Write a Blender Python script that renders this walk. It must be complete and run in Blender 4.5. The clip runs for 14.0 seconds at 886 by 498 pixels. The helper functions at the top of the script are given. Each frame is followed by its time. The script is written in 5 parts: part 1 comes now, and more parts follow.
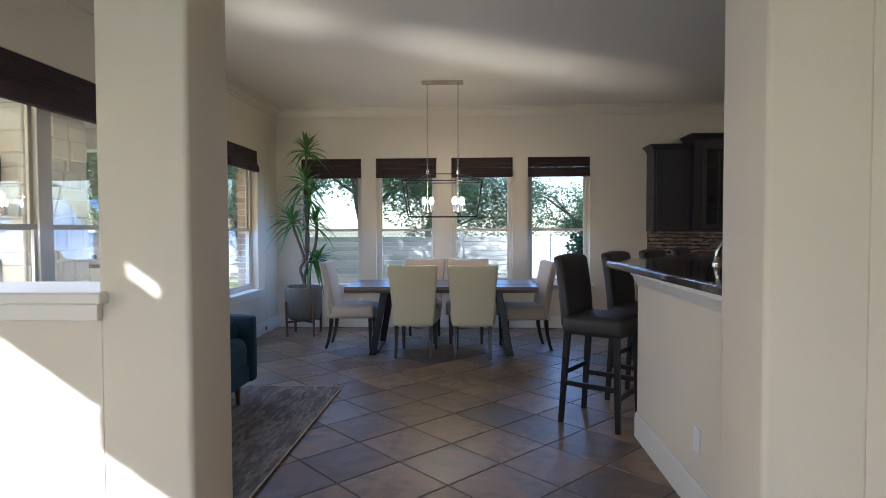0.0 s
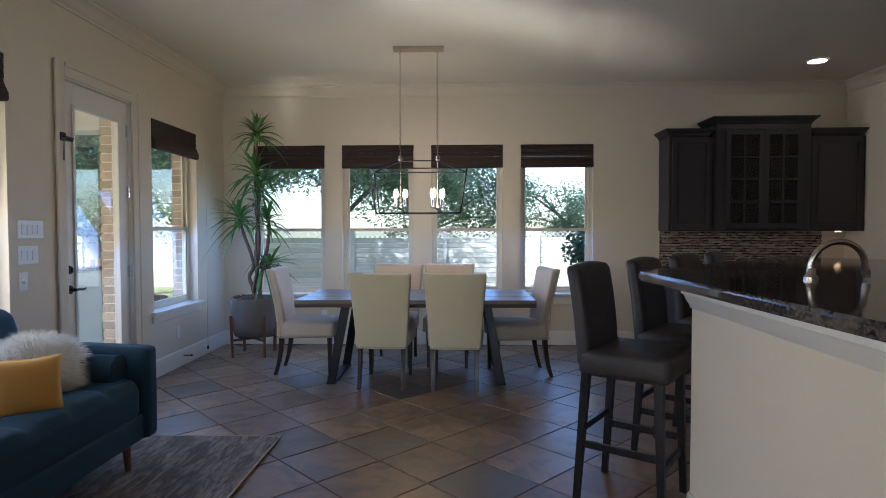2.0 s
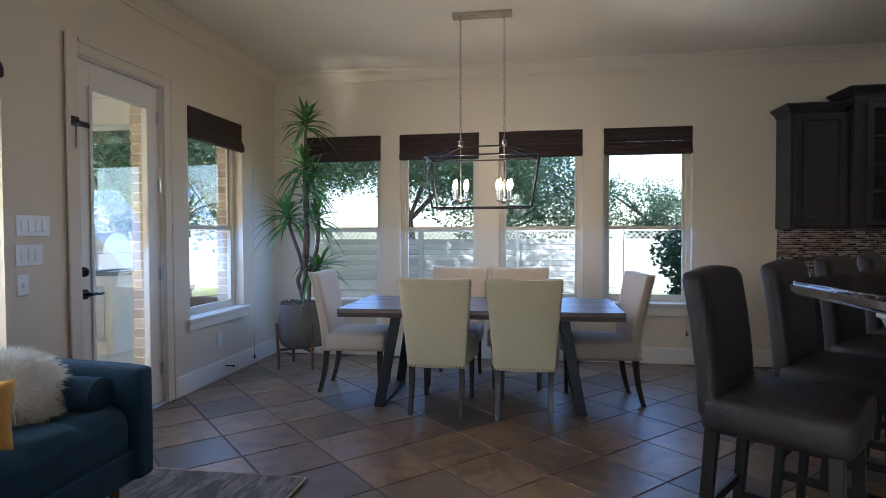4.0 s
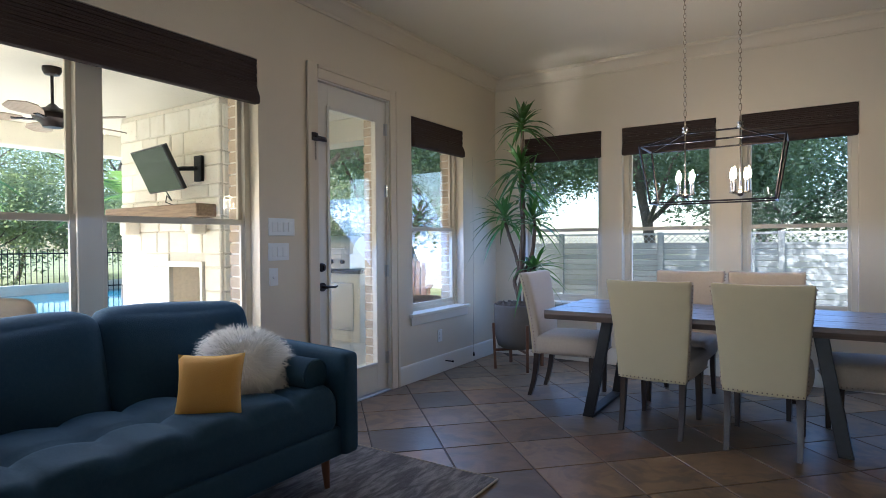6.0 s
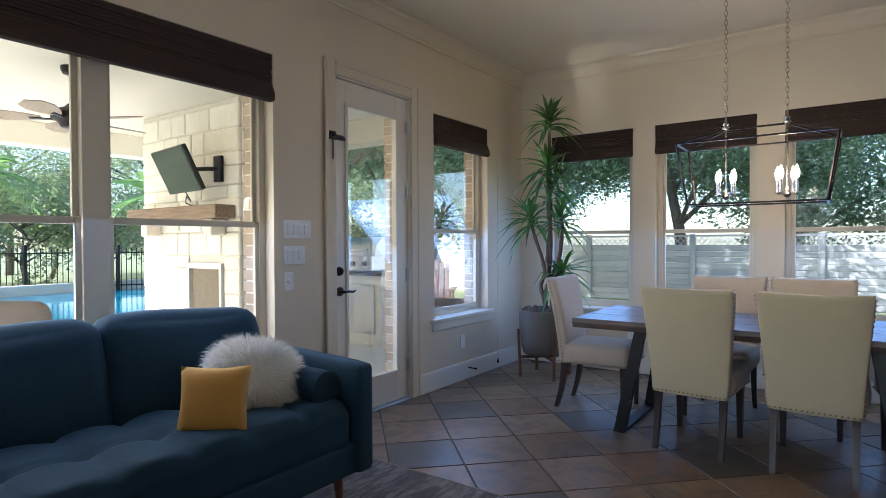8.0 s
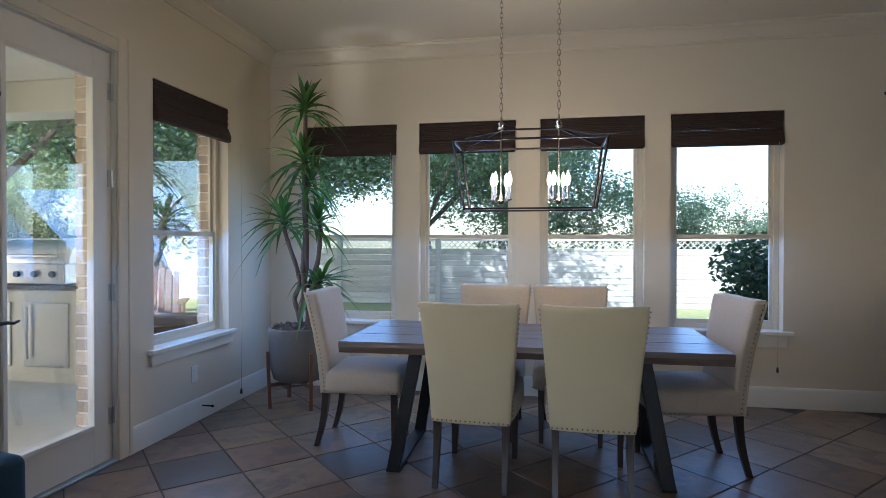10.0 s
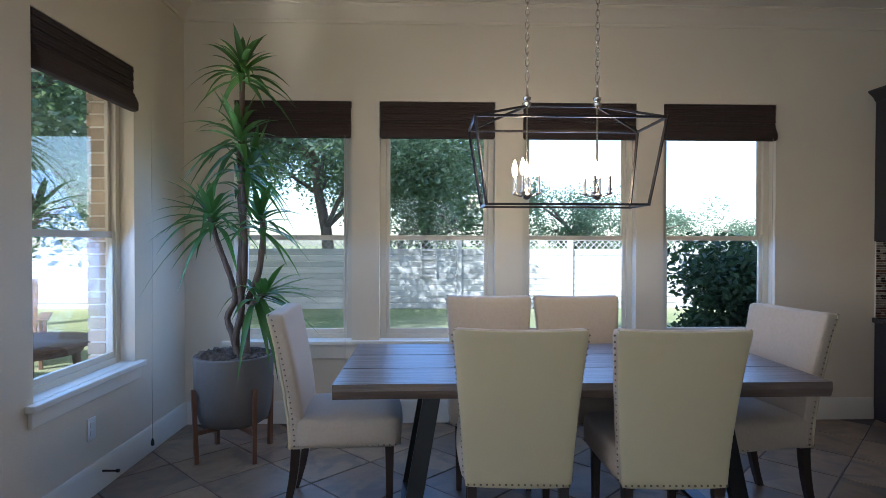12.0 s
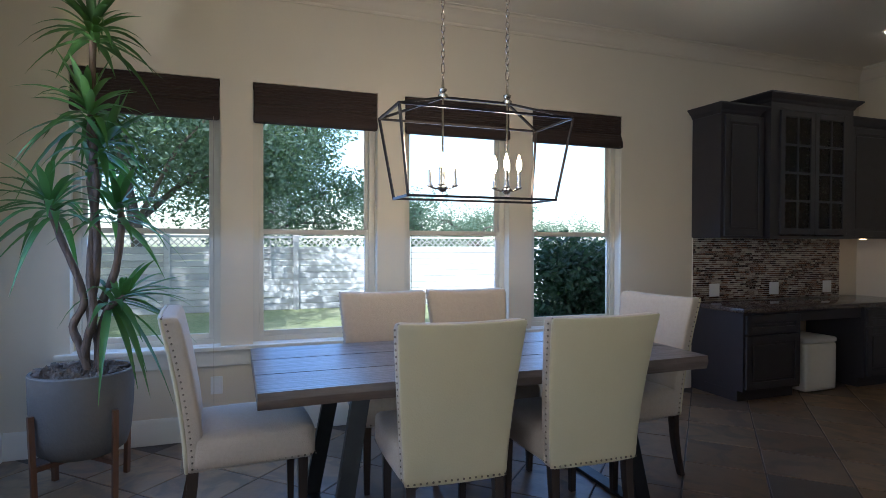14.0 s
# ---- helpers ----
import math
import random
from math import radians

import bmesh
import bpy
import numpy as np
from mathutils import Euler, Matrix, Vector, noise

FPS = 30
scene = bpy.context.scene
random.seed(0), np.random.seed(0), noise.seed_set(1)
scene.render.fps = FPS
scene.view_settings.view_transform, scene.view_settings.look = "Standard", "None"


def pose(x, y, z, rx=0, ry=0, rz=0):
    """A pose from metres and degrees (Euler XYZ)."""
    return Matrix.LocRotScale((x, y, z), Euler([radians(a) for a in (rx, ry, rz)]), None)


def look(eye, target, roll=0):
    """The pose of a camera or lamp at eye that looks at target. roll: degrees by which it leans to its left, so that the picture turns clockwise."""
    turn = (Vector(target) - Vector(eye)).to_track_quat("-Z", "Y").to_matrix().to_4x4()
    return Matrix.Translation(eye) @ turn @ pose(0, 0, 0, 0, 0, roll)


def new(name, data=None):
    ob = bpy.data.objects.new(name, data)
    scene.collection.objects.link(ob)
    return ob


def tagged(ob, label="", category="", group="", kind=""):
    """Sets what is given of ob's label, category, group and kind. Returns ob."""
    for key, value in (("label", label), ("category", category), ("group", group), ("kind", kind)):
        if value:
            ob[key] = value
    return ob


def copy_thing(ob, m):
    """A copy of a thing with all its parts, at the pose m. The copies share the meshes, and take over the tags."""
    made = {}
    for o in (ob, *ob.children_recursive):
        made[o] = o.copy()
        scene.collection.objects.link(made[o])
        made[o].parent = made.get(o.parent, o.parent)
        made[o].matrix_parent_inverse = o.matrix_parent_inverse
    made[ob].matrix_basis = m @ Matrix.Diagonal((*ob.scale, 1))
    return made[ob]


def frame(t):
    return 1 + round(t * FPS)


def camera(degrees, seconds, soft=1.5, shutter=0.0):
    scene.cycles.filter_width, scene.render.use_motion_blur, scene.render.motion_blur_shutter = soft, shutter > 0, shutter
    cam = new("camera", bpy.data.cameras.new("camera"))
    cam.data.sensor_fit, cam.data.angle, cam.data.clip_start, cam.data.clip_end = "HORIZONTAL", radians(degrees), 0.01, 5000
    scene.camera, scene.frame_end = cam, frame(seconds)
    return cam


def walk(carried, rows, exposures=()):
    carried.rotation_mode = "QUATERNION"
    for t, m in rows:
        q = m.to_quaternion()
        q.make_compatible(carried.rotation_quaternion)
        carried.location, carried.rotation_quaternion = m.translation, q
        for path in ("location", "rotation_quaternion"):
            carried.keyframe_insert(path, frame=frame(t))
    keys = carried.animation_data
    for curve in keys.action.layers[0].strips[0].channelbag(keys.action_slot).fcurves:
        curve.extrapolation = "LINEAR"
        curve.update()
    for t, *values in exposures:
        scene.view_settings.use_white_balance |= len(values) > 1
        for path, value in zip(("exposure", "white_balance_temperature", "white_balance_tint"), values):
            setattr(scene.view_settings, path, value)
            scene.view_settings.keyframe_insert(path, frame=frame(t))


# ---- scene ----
# camera: seconds, eye, target, roll
cam = camera(75.8, 14.0, soft=0.6)
PATH = [
    (0, (-0.012, 0.325, 1.372), (-0.111, 2.321, 1.306), -0.2),
    (0.5, (-0.009, 0.652, 1.362), (-0.094, 2.649, 1.298), -0.2),
    (1, (0.006, 0.974, 1.35), (-0.06, 2.972, 1.286), -0.1),
    (1.5, (0.038, 1.255, 1.35), (-0.023, 3.253, 1.289), -0.1),
    (2, (0.02, 1.524, 1.359), (-0.029, 3.522, 1.296), -0.1),
    (4.5, (0.094, 2.438, 1.31), (-0.396, 4.376, 1.267), -0.3),
    (5, (0.172, 2.507, 1.303), (-0.545, 4.374, 1.265), -0.4),
    (5.5, (0.216, 2.521, 1.283), (-0.716, 4.29, 1.25), -0.4),
    (6, (0.249, 2.544, 1.267), (-0.84, 4.221, 1.24), -0.5),
    (6.5, (0.248, 2.542, 1.273), (-0.956, 4.139, 1.246), -0.5),
    (7, (0.249, 2.56, 1.265), (-1.025, 4.102, 1.242), -0.5),
    (7.5, (0.211, 2.626, 1.291), (-1.066, 4.165, 1.26), -0.3),
    (8, (0.159, 2.721, 1.289), (-1.004, 4.348, 1.263), -0.3),
    (8.5, (0.038, 2.769, 1.319), (-0.865, 4.554, 1.279), -0.1),
    (9, (-0.034, 2.921, 1.319), (-0.71, 4.803, 1.286), -0.1),
    (11.5, (-0.783, 3.964, 1.329), (-0.831, 5.963, 1.307), 0.3),
    (12, (-1.012, 4.087, 1.349), (-0.951, 6.086, 1.322), 0.1),
    (12.5, (-1.229, 4.171, 1.345), (-1.014, 6.159, 1.314), 0.2),
    (13, (-1.425, 4.282, 1.321), (-1.084, 6.253, 1.294), 0.2),
    (13.5, (-1.485, 4.291, 1.307), (-0.998, 6.231, 1.284), 0.2),
    (14, (-1.472, 4.265, 1.316), (-0.784, 6.143, 1.288), 0.2),
]


walk(cam, [(t, look(eye, target, roll)) for t, eye, target, roll in PATH], [(0.0, 1.40, 5350, 12), (9.0, 1.39, 5350, 12), (11.5, 1.30, 5250, 10), (14.0, 1.29, 5250, 10)])


# ---- sky and sun ----
SUN_WAY = Vector((0.57, 0.65, -0.40)).normalized()
world = bpy.data.worlds.new("sky")
scene.world = world
world.use_nodes = True
sky = world.node_tree.nodes.new("ShaderNodeTexSky")
sky.sky_type, sky.sun_disc = "NISHITA", False
sky.sun_elevation = math.asin(-SUN_WAY.z)
sky.sun_rotation = math.atan2(-SUN_WAY.x, -SUN_WAY.y)
world.node_tree.links.new(sky.outputs[0], world.node_tree.nodes["Background"].inputs[0])
world.node_tree.nodes["Background"].inputs[1].default_value = 0.15
sun = new("sun", bpy.data.lights.new("sun", "SUN"))
sun.data.energy, sun.data.angle, sun.data.color = 5.0, radians(0.5), (1.0, 0.97, 0.92)
sun.rotation_euler = SUN_WAY.to_track_quat("-Z", "Y").to_euler()



def window_light(name, x, y, z, width, height, turn, watts, colour, tilt=-90.0, spread=180.0):
    """An added area lamp that stands in for daylight at a window; tilt -90 looks level into the room, nearer to 0 looks
    down, beyond -90 looks up.
    """
    lamp = new(name, bpy.data.lights.new(name, "AREA"))
    lamp.data.shape, lamp.data.size, lamp.data.size_y = "RECTANGLE", width, height
    lamp.data.energy, lamp.data.color, lamp.data.spread = watts, colour, radians(spread)
    lamp.matrix_basis = pose(x, y, z, 0, 0, turn) @ pose(0, 0, 0, tilt, 0, 0)


# blue lamps stand in for the sky; they point down at the floor and the tops of things
BLUE = (0.27, 0.50, 1.0)
for n in range(4):
    window_light("window_light", -1.99 + 1.065 * n, 8.40, 1.34, 0.74, 1.4, 0, 3.6, BLUE, -42)
window_light("window_light", -2.862, 4.0, 1.4, 1.9, 1.4, 90, 4.0, BLUE, -45)
window_light("window_light", -2.80, 5.97, 1.25, 0.52, 1.9, 90, 2.0, BLUE, -45)
window_light("window_light", -2.862, 7.155, 1.34, 0.78, 1.4, 90, 5.5, BLUE, -60)
# lamps added in the unseen entry windows, to brighten the column fronts
window_light("window_light", -1.0, -2.68, 1.4, 1.7, 2.1, 180, 13.0, (0.80, 0.90, 1.0))
window_light("window_light", 1.4, -2.68, 1.4, 1.7, 2.1, 180, 5, (0.80, 0.90, 1.0))
# warm fill lamps added for light off the sunlit ground: bar wall, columns, ceiling and upper walls
window_light("ground_bounce", -2.862, 4.0, 1.4, 1.9, 1.4, 90, 9.0, (1.0, 0.90, 0.74), -82)
window_light("ground_bounce", -2.862, 7.155, 1.34, 0.78, 1.4, 90, 0.8, (1.0, 0.86, 0.66), -100)
# narrow lamps added at the big window and the side window draw the ceiling's bright streak and patch, for sun thrown up
# from the bright patio
for turn, rise, watts, spread in ((135, 48.5, 0.33, 22), (130, 31.5, 0.52, 18), (128, 23.0, 0.62, 15)):
    window_light("patio_bounce", -2.74, 3.6, 1.0, 0.3, 0.25, turn, watts, (1.0, 0.93, 0.80), -90 - rise, spread)
window_light("patio_bounce", -2.74, 7.15, 1.55, 0.35, 0.4, 136, 0.30, (1.0, 0.92, 0.78), -134, 24)

# ---- materials ----
def material(name, colour, rough=0.6, metal=0.0, grain=0.0, scale=20.0, second=None, blotch=0.0, blotch_scale=2.0, bump=0.0,
             bump_scale=None, vary=0.0, stretch=(1, 1, 1), sheen=0.0, spec=0.5, island=False, tints=None, warp=0.0, edge=(0.42, 0.68)):
    """Two scales of variation (fine grain, broad blotches), a fine relief, and a shift from piece to piece."""
    m = bpy.data.materials.new(name)
    m.use_nodes = True
    n, l = m.node_tree.nodes, m.node_tree.links
    b = n["Principled BSDF"]
    b.inputs["Roughness"].default_value, b.inputs["Metallic"].default_value = rough, metal
    b.inputs["Specular IOR Level"].default_value = spec
    if sheen:
        b.inputs["Sheen Weight"].default_value, b.inputs["Sheen Roughness"].default_value = sheen, 0.35
        b.inputs["Sheen Tint"].default_value = (*[min(1, 3 * c + 0.05) for c in colour], 1)
    coord, mapping = n.new("ShaderNodeTexCoord"), n.new("ShaderNodeMapping")
    mapping.inputs["Scale"].default_value = stretch
    l.new(coord.outputs["Object"], mapping.inputs["Vector"])
    where = mapping.outputs["Vector"]
    rnd = None
    if vary or tints:
        info = n.new("ShaderNodeNewGeometry" if island else "ShaderNodeObjectInfo")
        rnd = info.outputs["Random Per Island" if island else "Random"]
        shift = n.new("ShaderNodeVectorMath")
        shift.operation = "ADD"
        times = n.new("ShaderNodeMath")
        times.operation, times.inputs[1].default_value = "MULTIPLY", 37.0
        l.new(rnd, times.inputs[0])
        l.new(where, shift.inputs[0])
        l.new(times.outputs[0], shift.inputs[1])
        where = shift.outputs[0]

    def noise_of(s, detail=4.0, dist=0.0):
        t = n.new("ShaderNodeTexNoise")
        t.inputs["Scale"].default_value, t.inputs["Detail"].default_value, t.inputs["Distortion"].default_value = s, detail, dist
        l.new(where, t.inputs["Vector"])
        return t.outputs["Fac"]

    def mix(a, c, fac):
        x = n.new("ShaderNodeMix")
        x.data_type = "RGBA"
        for sock, val in ((x.inputs[6], a), (x.inputs[7], c), (x.inputs[0], fac)):
            if isinstance(val, bpy.types.NodeSocket):
                l.new(val, sock)
            else:
                sock.default_value = val
        return x.outputs[2]

    def spread(fac, lo, hi, top=1.0):
        r = n.new("ShaderNodeMapRange")
        r.inputs["From Min"].default_value, r.inputs["From Max"].default_value, r.inputs["To Max"].default_value = lo, hi, top
        l.new(fac, r.inputs["Value"])
        return r.outputs[0]

    base = (*colour, 1)
    if tints:
        ramp = n.new("ShaderNodeValToRGB")
        ramp.color_ramp.interpolation = "CONSTANT"
        while len(ramp.color_ramp.elements) < len(tints):
            ramp.color_ramp.elements.new(0.5)
        for i, c in enumerate(tints):
            ramp.color_ramp.elements[i].position = i / len(tints)
            ramp.color_ramp.elements[i].color = (*c, 1)
        l.new(rnd, ramp.inputs[0])
        base = ramp.outputs[0]
    other = (*(second or [c * 0.55 for c in colour]), 1)
    if blotch:
        base = mix(base, other, spread(noise_of(blotch_scale, 5, warp), *edge, blotch))
    if grain:
        base = mix(base, other, spread(noise_of(scale, 6), 0.4, 0.75, grain))
    if vary:
        hue = n.new("ShaderNodeHueSaturation")
        hue.inputs["Value"].default_value = 1.0
        val = n.new("ShaderNodeMapRange")
        val.inputs["To Min"].default_value, val.inputs["To Max"].default_value = 1 - vary, 1 + vary
        l.new(rnd, val.inputs["Value"])
        l.new(val.outputs[0], hue.inputs["Value"])
        if isinstance(base, bpy.types.NodeSocket):
            l.new(base, hue.inputs["Color"])
        else:
            hue.inputs["Color"].default_value = base
        base = hue.outputs[0]
    if isinstance(base, bpy.types.NodeSocket):
        l.new(base, b.inputs["Base Color"])
    else:
        b.inputs["Base Color"].default_value = base
    if bump:
        bp = n.new("ShaderNodeBump")
        bp.inputs["Strength"].default_value, bp.inputs["Distance"].default_value = min(1, bump), 0.01
        l.new(noise_of(bump_scale or scale, 5), bp.inputs["Height"])
        l.new(bp.outputs[0], b.inputs["Normal"])
        rr = n.new("ShaderNodeMapRange")
        rr.inputs["To Min"].default_value, rr.inputs["To Max"].default_value = max(0.02, rough - 0.1), min(1, rough + 0.1)
        l.new(noise_of((bump_scale or scale) * 0.3, 3), rr.inputs["Value"])
        l.new(rr.outputs[0], b.inputs["Roughness"])
    return m


def glass_material(name, gloss=1.0, tint=(1, 1, 1)):
    m = bpy.data.materials.new(name)
    m.use_nodes = True
    n, l = m.node_tree.nodes, m.node_tree.links
    n.remove(n["Principled BSDF"])
    clear, shine, both, edge = n.new("ShaderNodeBsdfTransparent"), n.new("ShaderNodeBsdfGlossy"), n.new("ShaderNodeMixShader"), n.new("ShaderNodeFresnel")
    clear.inputs[0].default_value = (*tint, 1)
    shine.inputs["Roughness"].default_value = 0.01
    edge.inputs[0].default_value = 1.45
    times = n.new("ShaderNodeMath")
    times.operation, times.inputs[1].default_value = "MULTIPLY", gloss
    l.new(edge.outputs[0], times.inputs[0])
    l.new(times.outputs[0], both.inputs[0])
    l.new(clear.outputs[0], both.inputs[1])
    l.new(shine.outputs[0], both.inputs[2])
    l.new(both.outputs[0], n["Material Output"].inputs[0])
    return m


def glow_material(name, colour, power):
    m = bpy.data.materials.new(name)
    m.use_nodes = True
    b = m.node_tree.nodes["Principled BSDF"]
    b.inputs["Base Color"].default_value = (*colour, 1)
    b.inputs["Emission Color"].default_value, b.inputs["Emission Strength"].default_value = (*colour, 1), power
    return m


def leaf_material(name, colour, second, through_leaf=0.4, rough=0.45):
    """Leaves let some of the light pass; each leaf has its own shade."""
    m = material(name, colour, rough, vary=0.35, island=True, second=second, blotch=0.6, blotch_scale=1.5)
    n, l = m.node_tree.nodes, m.node_tree.links
    b, pass_on, both = n["Principled BSDF"], n.new("ShaderNodeBsdfTranslucent"), n.new("ShaderNodeMixShader")
    pass_on.inputs[0].default_value = (colour[0] * 1.6, colour[1] * 1.6, colour[2] * 0.8, 1)
    both.inputs[0].default_value = through_leaf
    l.new(b.outputs[0], both.inputs[1])
    l.new(pass_on.outputs[0], both.inputs[2])
    l.new(both.outputs[0], n["Material Output"].inputs[0])
    return m


WALL = material("wall_paint", (0.66, 0.57, 0.435), 0.7, grain=0.12, scale=3, second=(0.59, 0.505, 0.38), bump=0.12, bump_scale=160)
CEILING = material("ceiling_paint", (0.66, 0.59, 0.47), 0.85, grain=0.1, scale=2, second=(0.58, 0.515, 0.405), bump=0.2, bump_scale=130)
TRIM = material("trim_paint", (0.70, 0.65, 0.56), 0.4, grain=0.12, scale=4, second=(0.62, 0.57, 0.47), bump=0.05, bump_scale=60)
SASH = material("window_vinyl", (0.62, 0.55, 0.43), 0.45, grain=0.15, scale=8, second=(0.5, 0.44, 0.34))
GROUT = material("grout", (0.085, 0.068, 0.054), 0.9, grain=0.4, scale=40, bump=0.4, bump_scale=120)
SLATE = material("slate", (0.20, 0.15, 0.105), 0.40, grain=0.4, scale=11, second=(0.085, 0.06, 0.04), blotch=0.6, blotch_scale=3.2, warp=1.8, edge=(0.48, 0.60), bump=0.55,
                 bump_scale=5, vary=0.16, spec=0.45,
                 tints=[(0.209, 0.122, 0.058), (0.173, 0.103, 0.054), (0.261, 0.160, 0.079), (0.151, 0.100, 0.060), (0.203, 0.108, 0.052), (0.177, 0.116, 0.066), (0.235, 0.146, 0.076), (0.209, 0.130, 0.066), (0.078, 0.058, 0.040), (0.189, 0.116, 0.063)])
BLIND = material("woven_shade", (0.032, 0.017, 0.012), 0.8, grain=0.6, scale=60, second=(0.065, 0.035, 0.024), stretch=(0.25, 0.25, 9), bump=0.5, bump_scale=30)
VELVET = material("blue_velvet", (0.0042, 0.031, 0.056), 0.85, grain=0.4, scale=6, second=(0.0026, 0.019, 0.038), bump=0.15, bump_scale=220, sheen=0.6)
CREAM = material("cream_leather", (0.52, 0.45, 0.29), 0.5, grain=0.2, scale=7, second=(0.45, 0.385, 0.245), bump=0.15, bump_scale=150)
LINEN = material("cream_woven_fabric", (0.47, 0.39, 0.305), 0.85, grain=0.35, scale=60, second=(0.38, 0.31, 0.24), bump=0.35, bump_scale=190, sheen=0.2)
BLACKWOOD = material("black_stained_wood", (0.010, 0.008, 0.008), 0.38, grain=0.4, scale=12, stretch=(6, 6, 0.6), second=(0.02, 0.016, 0.014), bump=0.1)
DARKWOOD = material("espresso_wood", (0.035, 0.022, 0.016), 0.35, grain=0.5, scale=12, stretch=(6, 6, 0.6), second=(0.015, 0.01, 0.008), bump=0.1)
TABLEWOOD = material("weathered_table_wood", (0.135, 0.105, 0.086), 0.36, grain=0.7, scale=7, stretch=(0.5, 9, 9), second=(0.07, 0.045, 0.033), blotch=0.4, blotch_scale=1.5, bump=0.35, bump_scale=8)
WALNUT = material("walnut_wood", (0.16, 0.07, 0.035), 0.4, grain=0.6, scale=9, stretch=(5, 5, 0.6), second=(0.07, 0.03, 0.016))
BLACKSTEEL = material("black_steel", (0.012, 0.012, 0.013), 0.42, 0.3, grain=0.3, scale=30, second=(0.03, 0.03, 0.03), bump=0.05)
STOOLHIDE = material("dark_brown_hide", (0.030, 0.024, 0.022), 0.48, grain=0.3, scale=9, second=(0.025, 0.02, 0.018), bump=0.2, bump_scale=140)
GRANITE = material("dark_granite", (0.022, 0.017, 0.016), 0.07, grain=0.85, scale=75, second=(0.16, 0.12, 0.10), blotch=0.5, blotch_scale=14, spec=0.6)
CABINET = material("charcoal_cabinet_paint", (0.032, 0.028, 0.030), 0.45, grain=0.2, scale=5, second=(0.025, 0.022, 0.023), bump=0.06, bump_scale=70)
MOSAIC = material("mosaic_glass", (0.3, 0.2, 0.15), 0.18, vary=0.25, island=True,
                  tints=[(0.286, 0.218, 0.163), (0.075, 0.041, 0.031), (0.163, 0.082, 0.051), (0.034, 0.024, 0.020), (0.340, 0.286, 0.224), (0.109, 0.068, 0.054), (0.204, 0.163, 0.136)])
CHROME = material("polished_nickel", (0.52, 0.47, 0.41), 0.2, 1.0, grain=0.15, scale=20, second=(0.5, 0.48, 0.45))
BRONZE = material("oil_rubbed_bronze", (0.02, 0.014, 0.012), 0.35, 0.6, grain=0.3, scale=30, second=(0.05, 0.03, 0.02))
CAGE = material("dark_bronze_cage", (0.03, 0.024, 0.022), 0.4, 0.7, grain=0.3, scale=25, second=(0.07, 0.055, 0.05))
PLATE = material("switch_plastic", (0.75, 0.74, 0.72), 0.35, grain=0.08, scale=30, second=(0.65, 0.64, 0.62))
RUG = material("distressed_rug", (0.24, 0.215, 0.20), 0.95, grain=0.85, scale=26, stretch=(2.2, 0.55, 1), second=(0.06, 0.053, 0.05), blotch=0.7, blotch_scale=8.0, warp=0.9, edge=(0.44, 0.60), bump=0.6, bump_scale=180)
CONCRETE = material("grey_planter_concrete", (0.135, 0.118, 0.10), 0.8, grain=0.3, scale=14, second=(0.10, 0.088, 0.075), blotch=0.4, blotch_scale=4, bump=0.25, bump_scale=60)
MOSS = material("dried_moss", (0.13, 0.095, 0.07), 1.0, grain=0.7, scale=50, second=(0.05, 0.036, 0.028), bump=1.0, bump_scale=70)
PEWTER = material("aged_nailhead_metal", (0.22, 0.18, 0.14), 0.4, 0.9, grain=0.2, scale=30, second=(0.12, 0.1, 0.08))
BARK = material("plant_bark", (0.13, 0.085, 0.055), 0.85, grain=0.7, scale=30, stretch=(2, 2, 0.5), second=(0.05, 0.032, 0.022), bump=0.7, bump_scale=45)
YUCCA = leaf_material("plant_leaf", (0.075, 0.16, 0.04), (0.035, 0.08, 0.025), 0.3, 0.4)
FUR = material("white_fur", (0.90, 0.87, 0.80), 0.9, vary=0.12, island=True, sheen=0.3)
MUSTARD = material("mustard_velvet", (0.55, 0.29, 0.055), 0.8, grain=0.25, scale=8, second=(0.42, 0.20, 0.035), bump=0.2, bump_scale=170, sheen=0.3)
PANE = glass_material("window_glass", 0.25)
CABGLASS = glass_material("cabinet_glass", 1.0, (0.75, 0.75, 0.75))
BULB = glow_material("candle_bulb_light", (1.0, 0.78, 0.50), 28.0)
DOWNLIGHT = glow_material("downlight_lens", (1.0, 0.85, 0.62), 14.0)
PUCK = glow_material("cabinet_light_lens", (1.0, 0.58, 0.26), 1.6)
LIMESTONE = material("limestone", (0.86, 0.81, 0.70), 0.85, grain=0.3, scale=9, second=(0.72, 0.62, 0.47), blotch=0.35, blotch_scale=2.5, bump=0.5, bump_scale=16, vary=0.09)
MORTAR = material("mortar", (0.76, 0.69, 0.57), 0.95, grain=0.3, scale=25, bump=0.3)
BRICK = material("tan_brick", (0.50, 0.39, 0.27), 0.85, grain=0.4, scale=16, second=(0.36, 0.26, 0.17), bump=0.4, bump_scale=35, vary=0.2)
REDBRICK = material("red_brick", (0.20, 0.09, 0.06), 0.85, grain=0.4, scale=14, second=(0.1, 0.05, 0.035), vary=0.2, bump=0.4)
PATIO = material("patio_concrete", (0.78, 0.73, 0.64), 0.85, grain=0.25, scale=8, second=(0.48, 0.43, 0.36), blotch=0.3, blotch_scale=0.8, bump=0.2, bump_scale=50)
STUCCO = material("patio_ceiling_paint", (0.82, 0.77, 0.64), 0.85, grain=0.12, scale=2, second=(0.62, 0.56, 0.44))
GRASS = material("lawn", (0.26, 0.30, 0.11), 0.95, grain=0.7, scale=14, second=(0.46, 0.43, 0.24), blotch=0.6, blotch_scale=0.5, bump=1.0, bump_scale=40)
